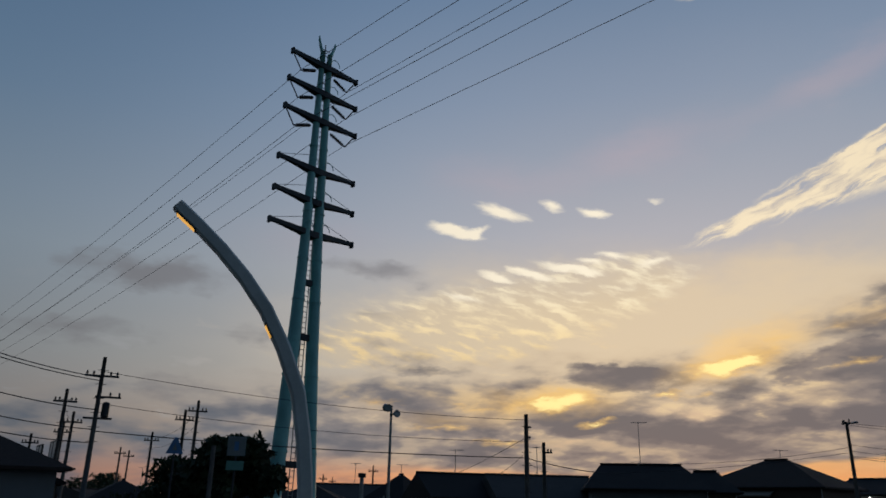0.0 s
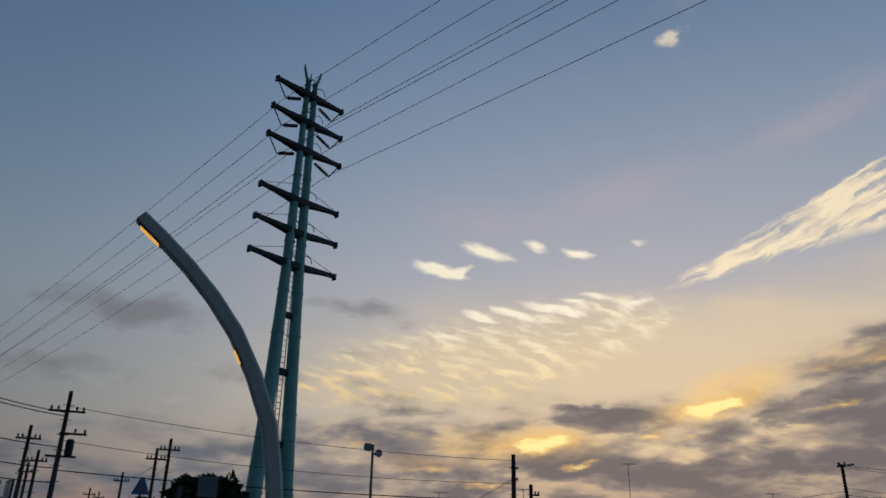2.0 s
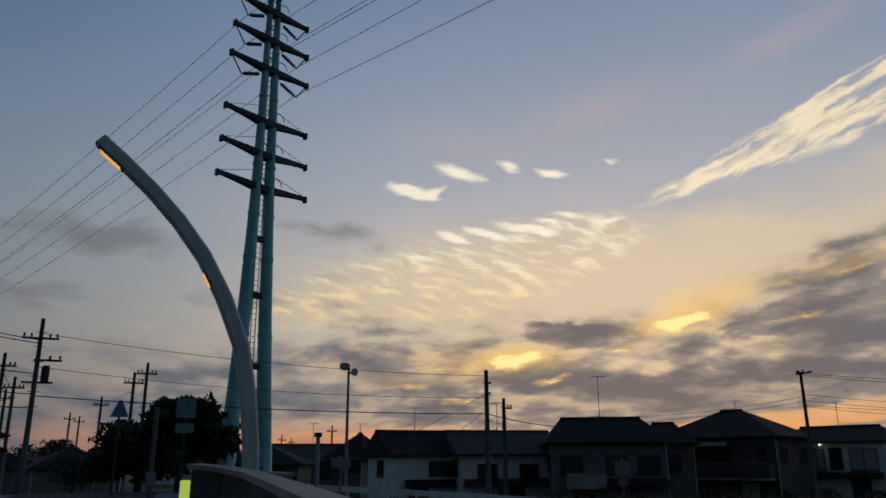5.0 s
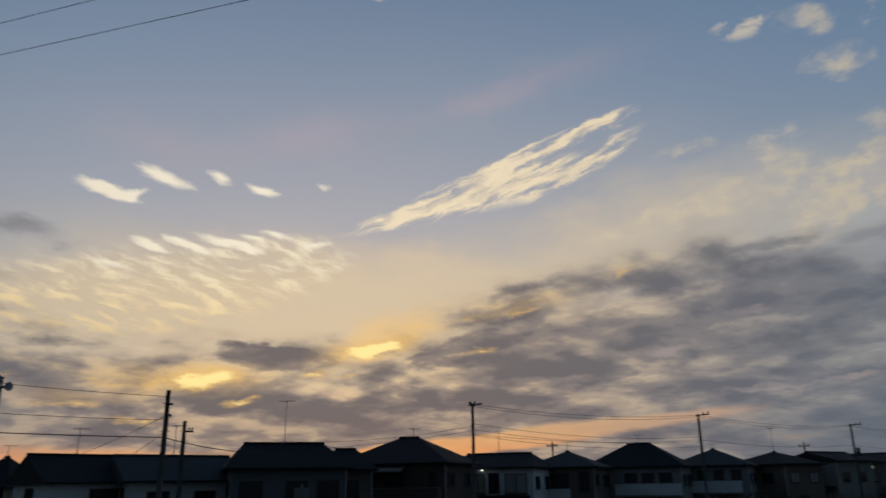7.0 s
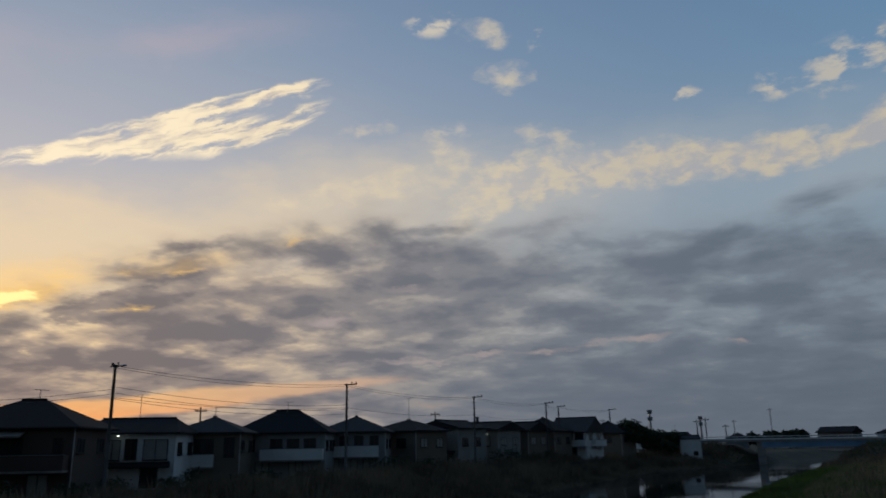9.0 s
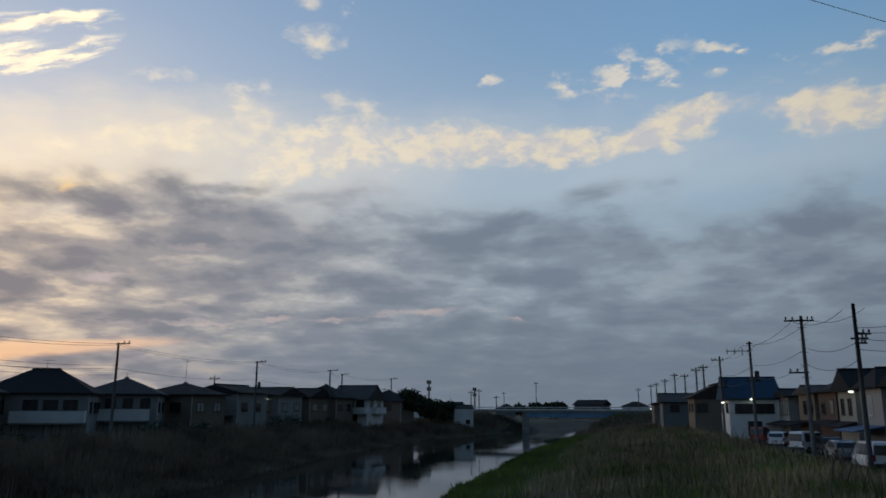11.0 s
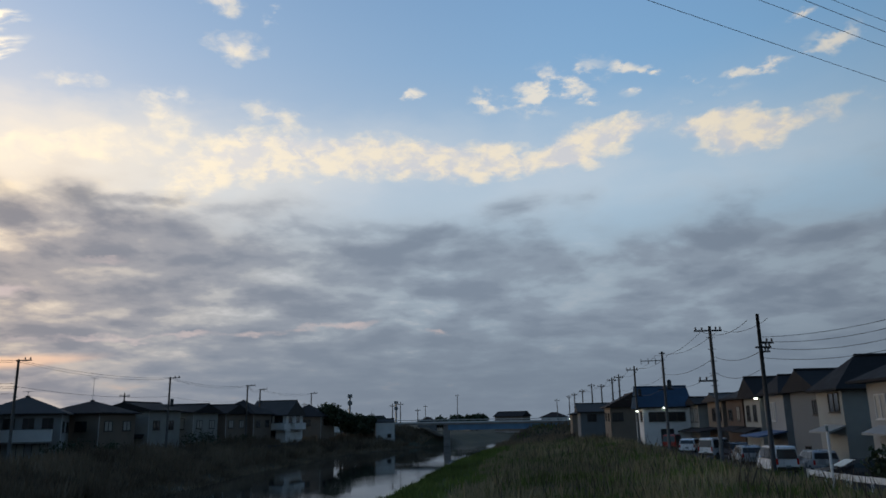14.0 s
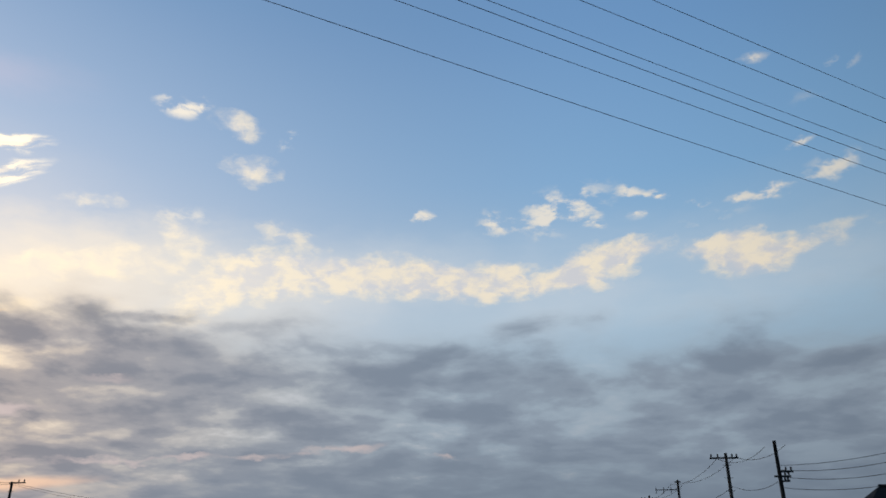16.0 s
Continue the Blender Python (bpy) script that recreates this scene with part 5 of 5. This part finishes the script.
tree(polar(97.2, 210), 9.0, 7.0, 8, "far dark tree closing the west street", n=2600, leaf=0.4)
for i, (az, d, r, h) in enumerate(((52, 66, 2.0, 2.2), (47.5, 70, 1.8, 1.9), (45, 74, 1.6, 2.0), (41.5, 78, 1.7, 1.8), (40, 80, 1.4, 2.4), (36.5, 84, 2.0, 1.8), (35, 86, 1.8, 2.0), (31.5, 90, 2.2, 1.9), (26.5, 97, 2.4, 3.0), (25.4, 99, 2.2, 3.2), (23.4, 106, 2.0, 2.6), (18, 122, 2.4, 3.4), (17, 124, 2.2, 3.2), (14.5, 136, 2.0, 2.4),
                                    (58, 56, 1.6, 2.0), (63, 55, 2.0, 2.2), (66, 54, 1.8, 2.0), (70, 55, 1.6, 1.8), (74.5, 56, 1.8, 1.8), (77, 52, 2.0, 1.8), (80, 50, 1.8, 2.0), (82, 48, 1.6, 2.0), (84.4, 47.5, 1.2, 1.8), (87, 47, 1.4, 1.6), (-29.2, 46, 1.2, 2.6), (-33, 44, 1.4, 2.2), (96, 58, 2.0, 2.6), (104.5, 50, 2.0, 2.6), (106, 46, 2.0, 2.2), (102, 70, 2.2, 2.6))):
    shrub(polar(az, d), r, h, 20 + i)


# ---- vehicles ----
def car(p, turn, kind, paint, label, group="parked cars"):
    """A parked car, its front along local +x."""
    L, wd, hgt, side = {
        "van": (3.9, 1.55, 1.90, [(-1.95, 0.35), (-1.93, 1.05), (-1.78, 1.84), (-1.6, 1.90), (0.75, 1.88), (1.05, 1.78), (1.62, 1.12), (1.92, 0.95), (1.97, 0.45), (1.9, 0.32)]),
        "wagon": (4.5, 1.72, 1.55, [(-2.25, 0.4), (-2.25, 0.95), (-2.05, 1.42), (-1.8, 1.52), (0.2, 1.54), (0.55, 1.46), (1.2, 1.0), (2.1, 0.86), (2.27, 0.7), (2.25, 0.32)]),
        "sedan": (4.5, 1.70, 1.42, [(-2.25, 0.42), (-2.25, 0.88), (-1.55, 0.98), (-1.0, 1.36), (-0.7, 1.42), (0.3, 1.42), (1.0, 1.0), (2.05, 0.84), (2.25, 0.66), (2.22, 0.34)]),
    }[kind]
    z0 = lie(p.x, p.y) + 0.05
    t = thing("car", pose(p.x, p.y, z0, 0, 0, turn), label, "car", group)
    bm = extrude_profile(side, wd)
    for v in bm.verts:
        if v.co.z > 1.05:
            v.co.y *= 0.86
    bmesh.ops.bevel(bm, geom=bm.edges[:], offset=0.045, segments=2, affect="EDGES", clamp_overlap=True)
    body = part("body", bm, M[paint], t, smooth=False)
    belt, roof_z = (1.02, hgt - 0.14) if kind == "van" else (0.98, hgt - 0.12)
    xs = [q for q, z in side if z > belt + 0.25]
    x0, x1 = min(xs) + 0.18, max(xs) - 0.02
    n = 3 if kind != "sedan" else 2
    for s in (-1, 1):
        for i in range(n):
            a, b = x0 + (x1 - x0) * i / n + 0.05, x0 + (x1 - x0) * (i + 1) / n - 0.03
            g = bmesh.new()
            y0, y1 = s * (wd / 2 + 0.008), s * (wd / 2 * 0.88 + 0.008)
            q = [g.verts.new(c) for c in ((a - (0.0 if i else 0.1), y0, belt + 0.02), (b + (0.22 if i == n - 1 else 0), y0, belt + 0.02), (b, y1, roof_z), (a, y1, roof_z))]
            g.faces.new(q)
            r = bmesh.ops.extrude_face_region(g, geom=g.faces[:])
            bmesh.ops.translate(g, verts=[v for v in r["geom"] if isinstance(v, bmesh.types.BMVert)], vec=(0, -s * 0.03, 0))
            part("side_window", g, M["glass"], t)
    def pane(name, pts, mat):
        g = bmesh.new()
        g.faces.new([g.verts.new(c) for c in pts])
        r = bmesh.ops.extrude_face_region(g, geom=g.faces[:])
        nrm = (Vector(pts[1]) - Vector(pts[0])).cross(Vector(pts[2]) - Vector(pts[1])).normalized()
        bmesh.ops.translate(g, verts=[v for v in r["geom"] if isinstance(v, bmesh.types.BMVert)], vec=nrm * 0.015)
        part(name, g, M[mat], t)
    fr = [(x, z) for x, z in side if x > 0 and z > 0.9]
    (xa, za), (xb, zb) = (fr[-3], fr[-2]) if kind == "van" else (fr[-2], fr[-1])
    top_f, low_f = sorted(((xa, za), (xb, zb)), key=lambda q: -q[1])
    w1, w2 = wd / 2 * 0.80, wd / 2 * 0.86
    pane("windscreen", [(low_f[0] + 0.02, -w2, low_f[1] + 0.04), (low_f[0] + 0.02, w2, low_f[1] + 0.04), (top_f[0] + 0.05, w1, top_f[1] - 0.04), (top_f[0] + 0.05, -w1, top_f[1] - 0.04)], "glass")
    rx = min(x for x, z in side)
    if kind == "van":
        pane("rear_window", [(-1.955, w2, 1.08), (-1.955, -w2, 1.08), (-1.83, -w1, 1.70), (-1.83, w1, 1.70)], "glass")
    elif kind == "wagon":
        pane("rear_window", [(-2.25, w2, 1.0), (-2.25, -w2, 1.0), (-2.09, -w1, 1.38), (-2.09, w1, 1.38)], "glass")
    else:
        pane("rear_window", [(-1.56, w2, 1.02), (-1.56, -w2, 1.02), (-1.06, -w1, 1.36), (-1.06, w1, 1.36)], "glass")
    for s in (-1, 1):
        part("headlight", block(L / 2 - 0.10, s * (wd / 2 - 0.38), 0.62, L / 2 + 0.015, s * (wd / 2 - 0.05), 0.80, bevel=0.02), M["light_clear"], t)
        part("tail_light", block(rx - 0.015, s * (wd / 2 - 0.16), 0.62 if kind != "van" else 0.7, rx + 0.08, s * (wd / 2 - 0.03), 0.92 if kind != "van" else 1.1, bevel=0.02), M["light_red"], t)
        part("mirror", block(0.75, s * (wd / 2), belt, 0.92, s * (wd / 2 + 0.16), belt + 0.14, bevel=0.03), M[paint], t)
        for x in (-L / 2 + 0.75, L / 2 - 0.78):
            wheel = part("wheel", rod([(x, s * (wd / 2 - 0.2), 0.29), (x, s * (wd / 2 + 0.01), 0.29)], 0.29, 18), M["rubber"], t)
            part("rim", rod([(x, s * (wd / 2 - 0.05), 0.29), (x, s * (wd / 2 + 0.025), 0.29)], 0.18, 14), M["rim"], wheel)
    part("bumper", block(rx - 0.05, -wd / 2 + 0.05, 0.30, rx + 0.1, wd / 2 - 0.05, 0.56, bevel=0.03), M[paint if kind != "van" else "frame_dark"], t)
    part("front_bumper", block(L / 2 - 0.1, -wd / 2 + 0.05, 0.28, L / 2 + 0.05, wd / 2 - 0.05, 0.55, bevel=0.03), M[paint], t)
    part("plate", block(rx - 0.065, -0.17, 0.50, rx - 0.05, 0.17, 0.66), M["sign_white"], t)
    return t


car(polar(-23.0, 59), 86, "van", "car_white", "white boxy van parked beside the levee lane")
car(polar(-25.4, 60), 80, "wagon", "car_silver", "silver hatchback parked beside the van")
car(polar(-27.6, 50), 172, "sedan", "car_dark", "dark sedan parked in front of the cream house")
car(polar(-21.2, 70), 80, "wagon", "car_silver", "silver estate car parked on the lane")
car(polar(-19.3, 78), 40, "van", "car_white", "white microvan standing by the utility pole")
car(polar(-17.7, 92), 60, "wagon", "car_white", "white car parked before the tan house")
car(polar(-16.5, 96), 60, "van", "car_red", "small red van parked by the carport")
car(polar(-12.9, 140), 70, "sedan", "car_white", "white car far down the lane")
car(polar(-20.4, 76), 84, "wagon", "car_dark", "dark car parked on the lane")
car(polar(98.6, 120), 5, "van", "car_white", "white van far along the west street", group="street cars")


# ---- rails, fences, signs ----
def guard_rail(points, label):
    t = thing("guard_rail", pose(0, 0, 0), label, "guard rail")
    bm = bmesh.new()
    prev = None
    for i, p in enumerate(points):
        p = Vector(p)
        a, b = Vector(points[max(0, i - 1)]), Vector(points[min(len(points) - 1, i + 1)])
        d = (b - a).normalized()
        n = Vector((-d.y, d.x, 0)).normalized()
        ring = [bm.verts.new(p + n * u + Vector((0, 0, v))) for u, v in ((0.0, 0.0), (0.06, -0.06), (0.0, -0.14), (0.06, -0.22), (0.0, -0.30), (-0.03, -0.30), (-0.03, 0.0))]
        if prev:
            for j in range(7):
                bm.faces.new((prev[j], prev[(j + 1) % 7], ring[(j + 1) % 7], ring[j]))
        prev = ring
    part("beam", bm, M["paint_white"], t)
    for a, b in zip(points, points[1:]):
        a, b = Vector(a), Vector(b)
        for f in np.arange(0.02, 1, 2.5 / max(0.1, (b - a).length)):
            p = a.lerp(b, f)
            part("post", rod([(p.x, p.y, min(lie(p.x, p.y), p.z - 0.7) - 0.1), (p.x, p.y, p.z + 0.02)], 0.06, 8), M["paint_white"], t)


guard_rail([(-41.5, 6.4, 2.98), (-41.0, 10, 2.75), (-40.5, 16, 2.35), (-40.2, 24, 1.75), (-40.8, 34, 1.3)], "white steel guard rail along the lane at the bridge end")
guard_rail([(20.9, 45.5, 1.05), (20.4, 40, 1.1), (19.6, 33, 1.3), (18.8, 26, 1.6)], "white steel guard rail at the foot of the levee")


def sign_post(p, base_z, top_z, boards, label, r=0.045, mat="steel_grey", face=0):
    """boards: shape, width, height, middle height, material."""
    t = thing("road_sign", pose(p.x, p.y, base_z, 0, 0, face), label, "sign")
    part("post", rod([(0, 0, 0), (0, 0, top_z - base_z)], r, 10), M[mat], t)
    for shape, w, h, mid, m in boards:
        z = mid - base_z
        if shape == "tri":
            bm = extrude_profile([(-w / 2, z - h / 2), (w / 2, z - h / 2), (0.08, z + h / 2), (-0.08, z + h / 2)], 0.04)
        else:
            bm = block(-w / 2, -0.02, z - h / 2, w / 2, 0.02, z + h / 2, bevel=0.015)
        bmesh.ops.translate(bm, verts=bm.verts, vec=(0, -r - 0.025, 0))
        bd = part("board", bm, M[m], t)
        if shape == "arrow":
            part("symbol", block(-w * 0.12, -r - 0.052, z - h * 0.22, w * 0.12, -r - 0.046, z + h * 0.25), M["sign_blue"], bd)
        if shape == "tri":
            part("symbol", extrude_profile([(-w * 0.13, z - h * 0.28), (w * 0.13, z - h * 0.28), (0.0, z + h * 0.15)], 0.006), M["sign_white"], bd).location = (0, -r - 0.05, 0)
    return t


sign_post(polar(93.6, 43), 1.5, 7.1, [("tri", 0.9, 0.85, 6.75, "sign_blue")], "blue triangular crossing sign on a steel post", 0.06, mat="steel_dark", face=95)
sign_post(polar(91.2, 30), 2.2, 6.0, [("rect", 0.34, 0.5, 3.5, "sign_white")], "grey steel post with a small white plate", 0.09, mat="concrete_pole", face=92)
sign_post(polar(89.3, 44), 1.8, 7.4, [("arrow", 1.0, 1.05, 6.9, "sign_white"), ("rect", 0.95, 0.5, 5.85, "sign_green")], "white square road sign over a green plate", 0.06, mat="steel_dark", face=90)
sign_post(polar(80.0, 40), 1.6, 5.5, [("rect", 0.4, 0.22, 5.38, "steel_dark")], "pale steel post at the bridge end", 0.11, face=80)
sign_post(polar(78.3, 42), 1.2, 4.4, [("rect", 1.05, 0.55, 4.0, "sign_white")], "white notice board on a thin post", 0.05, face=78)
sign_post(polar(-26.1, 44.5), 0.2, 3.6, [("rect", 0.14, 0.3, 3.4, "sign_white")], "pale steel post at the end of the guard rail", 0.07, mat="paint_white", face=-26)
sign_post(polar(58.0, 50), -0.2, 4.2, [("rect", 0.9, 0.8, 3.6, "sign_white"), ("rect", 0.6, 0.6, 2.8, "wall_tan")], "sun-bleached notice boards on a post by the weeds", 0.05, face=58)


def speaker_mast():
    p = polar(77.9, 58)
    t = thing("speaker_mast", pose(p.x, p.y, -0.2), "slim steel mast with three horn loudspeakers", "mast")
    part("pole", rod([(0, 0, 0), (0, 0, 5), (0, 0, 11.1)], [0.16, 0.13, 0.09], 12), M["steel_grey"], t)
    part("step_bar", rod([(-0.45, 0, 7.4), (0.3, 0, 7.4)], 0.03, 6), M["steel_dark"], t)
    for a, z, u in ((200, 11.35, 0.35), (330, 11.15, 0.05), (20, 10.75, 0.45)):
        c = Vector((math.cos(radians(a)), math.sin(radians(a)), 0))
        base = Vector((0, 0, z)) + c * 0.1
        horn = part("horn", rod([base, base + c * 0.25, base + c * 0.55, base + c * 0.75], [0.07, 0.09, 0.2, 0.3], 14), M["steel_grey"], t, "grey horn loudspeaker")
        part("driver", rod([base - c * 0.15, base], 0.1, 10), M["steel_dark"], horn)


speaker_mast()


def antenna(p, z0, z1, label="thin rooftop television aerial", n=5, turn=0.0):
    t = thing("tv_antenna", pose(p.x, p.y, z0, 0, 0, turn), label, "antenna", "roof aerials")
    h = z1 - z0
    part("mast", rod([(0, 0, 0), (0, 0, h)], 0.03, 6), M["steel_grey"], t)
    boom = part("boom", rod([(-0.55, 0, h - 0.05), (0.75, 0, h - 0.05)], 0.022, 5), M["steel_grey"], t)
    for i in range(n):
        u = -0.5 + i * 1.2 / max(1, n - 1)
        part("element", rod([(u, -0.4 + 0.04 * i, h - 0.05), (u, 0.4 - 0.04 * i, h - 0.05)], 0.014, 5), M["steel_grey"], boom)
    part("bracket", rod([(-0.25, -0.25, -0.12), (0, 0, 0.5)], 0.02, 5), M["steel_grey"], t)
    return t


for az, d, z0, up in ((59.3, 65, 7.3, 3.6), (49.9, 78, 8.4, 1.1), (43.6, 87, 7.1, 2.6), (33.5, 99, 8.4, 1.2), (24.6, 113, 7.5, 3.2), (80.3, 86, 5.8, 2.4), (72.9, 68, 6.5, 2.2), (66.8, 68, 6.45, 2.6), (76.9, 84, 6.9, 1.2), (38.6, 92, 7.4, 1.2), (28.5, 106, 7.8, 0.8)):
    antenna(polar(az, d), z0, z0 + up, turn=az * 7 % 90)


# ---- overhead cables ----
def span(a, b, za, zb, sag, label="dark overhead telephone cable", r=0.017):
    cable("overhead_cable", (a.x, a.y, za), (b.x, b.y, zb), sag, r, label, "overhead cables", 20)


for a, b in zip(FAR, FAR[1:]):
    span(a, b, 10.9, 10.9, 0.55)
    span(a, b, 10.75, 10.75, 0.7)
    span(a, b, 8.3, 8.3, 0.5)
out = polar(62, 62)
span(FAR[0], out, 8.6, 6.6, 0.3)
span(FAR[0], polar(60, 90), 9.0, 9.0, 0.6)
for z in (9.2, 8.7, 8.2):
    span(FAR[0], FAR[1], z, z - 0.6, 0.5 + 0.1 * z / 9)
for a, b in zip(NEAR, NEAR[1:]):
    for z, s, o in ((10.7, 0.5, 0.7), (10.6, 0.6, -0.7), (8.6, 0.5, 0.2), (7.4, 0.6, 0.1)):
        span(a + Vector((o, 0, 0)), b + Vector((o, 0, 0)), z, z, s, "cable along the levee lane")
away_pole = polar(-37, 46)
for z, s in ((9.4, 0.6), (9.1, 0.8), (8.7, 1.0), (8.0, 0.9)):
    span(NEAR[0], away_pole, z, z + 0.9, s, "cable running from the tall pole")
utility_pole(away_pole, 11.0, [(0.5, 0.9, 0.9)], ("clamps",), label="utility pole beyond the cream house", turn=20)
PA = top_at(67.6, 6.6, 10.2)
PB = top_at(66.3, 4.5, 9.0)
SP = top_at(99.3, 9.4, 12.5)
span(SP, PA, 7.9, 7.2, 0.25, "thick telephone cable crossing the street", 0.032)
span(PA, polar(60.5, 60), 7.2, 6.5, 0.25, "thick telephone cable crossing the street", 0.032)
span(SP, PA, 11.6, 9.8, 0.5)
span(SP, PA, 9.6, 8.3, 0.5)
span(PA, polar(73, 64), 8.6, 6.4, 0.1, "slanting service cable to a low roof")
span(PA, polar(70, 64), 7.6, 6.2, 0.1, "slanting service cable to a low roof")
span(PA, PB, 7.0, 7.0, 0.2)
SQ = polar(112, 42)
for z in (11.0, 11.2, 9.2, 8.0, 7.2):
    span(SQ, SP, z + 0.8, z, 0.35, "cable along the west street", 0.03)
S2, S3 = top_at(101.2, 7.0, 11.5), top_at(92.3, 6.8, 12.0)
for z in (10.4, 9.4):
    span(S2, top_at(100.4, 5.5, 11), z, z, 0.4, "cable along the west street")
    span(S3, top_at(95.0, 4.4, 11), z + 0.5, z, 0.6, "cable along the west street")


# ---- far bridge and distance ----
def far_bridge():
    b = thing("far_bridge", pose(0, 0, 0), "low road bridge with blue steel girders and pale railing", "bridge", kind="structure")
    part("deck", block(-16, 200, 3.3, 42, 209, 3.75), M["concrete"], b)
    for y in (200.4, 208.4):
        part("girder", block(1.5, y - 0.15, 1.95, 33, y + 0.15, 3.3), M["girder"], b, "blue painted steel girder")
    for x in (-16, 1.2, 33.2, 42):
        part("pier", block(x - 0.9, 200.6, -3.5, x + 0.9, 208.4, 3.3, bevel=0.08), M["concrete"], b)
    part("railing", block(-18, 199.9, 4.45, 44, 200.05, 4.62), M["paint_white"], b)
    part("railing", block(-18, 199.9, 3.75, 44, 200.05, 4.1), M["paint_white"], b)
    for i in range(32):
        part("rail_post", block(-18 + 2 * i, 199.92, 3.7, -17.9 + 2 * i, 200.04, 4.5), M["paint_white"], b)


far_bridge()
house(4.3, 188, 10, 4.5, 3.0, 4.3, 5.0, "gable", "wall_white", "roof_grey", "small white site cabin on the far bank", windows=W("s", 1.0, z=1.2, hh=0.9, ww=1.0), over=0.1)
rngd = random.Random(11)
for i in range(46):
    az = -38 + i * 3.3 + rngd.uniform(-1.2, 1.2)
    d = rngd.uniform(250, 360) if az < 16 else rngd.uniform(125, 190)
    if az > 60:
        d = rngd.uniform(110, 170)
    rise = rngd.uniform(5.6, 7.4) if az < 60 else rngd.uniform(5.0, 6.2)
    house(az, d, rngd.uniform(-30, 60), rngd.uniform(7, 12), 7.5, rise - 1.5, rise, rngd.choice(("hip", "gable")), rngd.choice(("wall_tan", "wall_grey", "wall_cream", "wall_white")), rngd.choice(("roof_slate", "roof_grey", "roof_brown")),
          "distant two-storey house in dusk", windows=W("s", -2, 2, z=3.0), group="distant houses", ground_z=-0.1)
    if i % 3 == 1 and az > 0:
        antenna(polar(az, d), rise - 0.05, rise + rngd.uniform(2.0, 3.2), n=4, turn=az * 11 % 90)
for i, (az, d, hgt) in enumerate(((-1.2, 330, 8.5), (-0.2, 335, 7.5), (1.0, 340, 8), (-2.2, 320, 9.0), (-2.6, 330, 10.5), (-4.6, 340, 7.5), (-5.6, 350, 7.5))):
    tree(polar(az, d), hgt * 0.68, 6.0, 60 + i, "far dark clump of trees", n=900, leaf=0.8)


def telecom_mast(az, d, h, label):
    p = polar(az, d)
    t = thing("telecom_mast", pose(p.x, p.y, -0.2), label, "mast", "far masts")
    part("pole", rod([(0, 0, 0), (0, 0, h)], [0.5, 0.28], 10), M["steel_grey"], t)
    for z in (h - 0.4, h - 2.6):
        ring = part("platform", rod([(0, 0, z - 0.12), (0, 0, z)], 0.6, 12), M["steel_dark"], t)
        for i in range(6):
            a = i * math.pi / 3
            part("panel_antenna", block(math.cos(a) * 0.6 - 0.14, math.sin(a) * 0.6 - 0.14, z - 0.7, math.cos(a) * 0.6 + 0.14, math.sin(a) * 0.6 + 0.14, z + 0.5), M["steel_grey"], ring)


telecom_mast(6.85, 250, 13.4, "far telecom mast with antenna platforms")
telecom_mast(3.4, 300, 12.4, "far telecom mast with antenna platforms")
for az, d, z in ((3.1, 215, 9.6), (3.7, 205, 9.0), (-5.4 + 4.2, 300, 14.5), (-0.2 + 4.0 - 2.0, 230, 8.0), (-8.6, 240, 10.4), (-3.2 + 4.4, 320, 11), (22.6, 150, 10.2), (39.6, 120, 10.0), (54.4, 110, 9.2), (10.2, 260, 11), (8.3, 300, 11)):
    utility_pole(polar(az, d), z, [(0.6, 0.9, 0.9)], (), label="distant utility pole among far roofs", turn=20)


# ---- lit lamps on houses and poles ----
def wall_lamp(az, d, z, label, size=0.16, green=False):
    p = polar(az, d)
    t = thing("wall_lamp", pose(p.x, p.y, z, 0, 0, az), label, "lamp", "lit lamps")
    part("arm", rod([(0, 0.6, 0.1), (0, 0, 0.1)], 0.025, 6), M["steel_grey"], t)
    part("shade", block(-size * 1.3, -size, 0.05, size * 1.3, size, 0.12, bevel=0.02), M["steel_grey"], t)
    part("bulb", rod([(-size, 0, 0), (size, 0, 0)], size * 0.6, 10), M["lamp_white"], t, "glowing white tube")


for az, d, z, size in ((-22.2, 79.6, 5.75, 0.17), (-16.1, 105.6, 5.4, 0.14), (44.9, 82.6, 5.4, 0.09), (18.9, 125.6, 5.6, 0.10)):
    wall_lamp(az, d, z, "small lit white lamp under an eave", size)
for pole, z, size in ((NEAR[3], 5.0, 0.15), (NEAR[6], 4.6, 0.17), (NEAR[7], 4.5, 0.17), (NEAR[8], 4.3, 0.18), (NEAR[10], 4.2, 0.2), (top_at(100.8, 4.7, 11), 5.2, 0.09), (top_at(93.1, 6.1, 11.5), 3.4, 0.09)):
    far = math.hypot(pole.x, pole.y)
    wall_lamp(math.degrees(math.atan2(-pole.x, pole.y)), far - 0.7, z, "small lit white lamp on a utility pole", size)
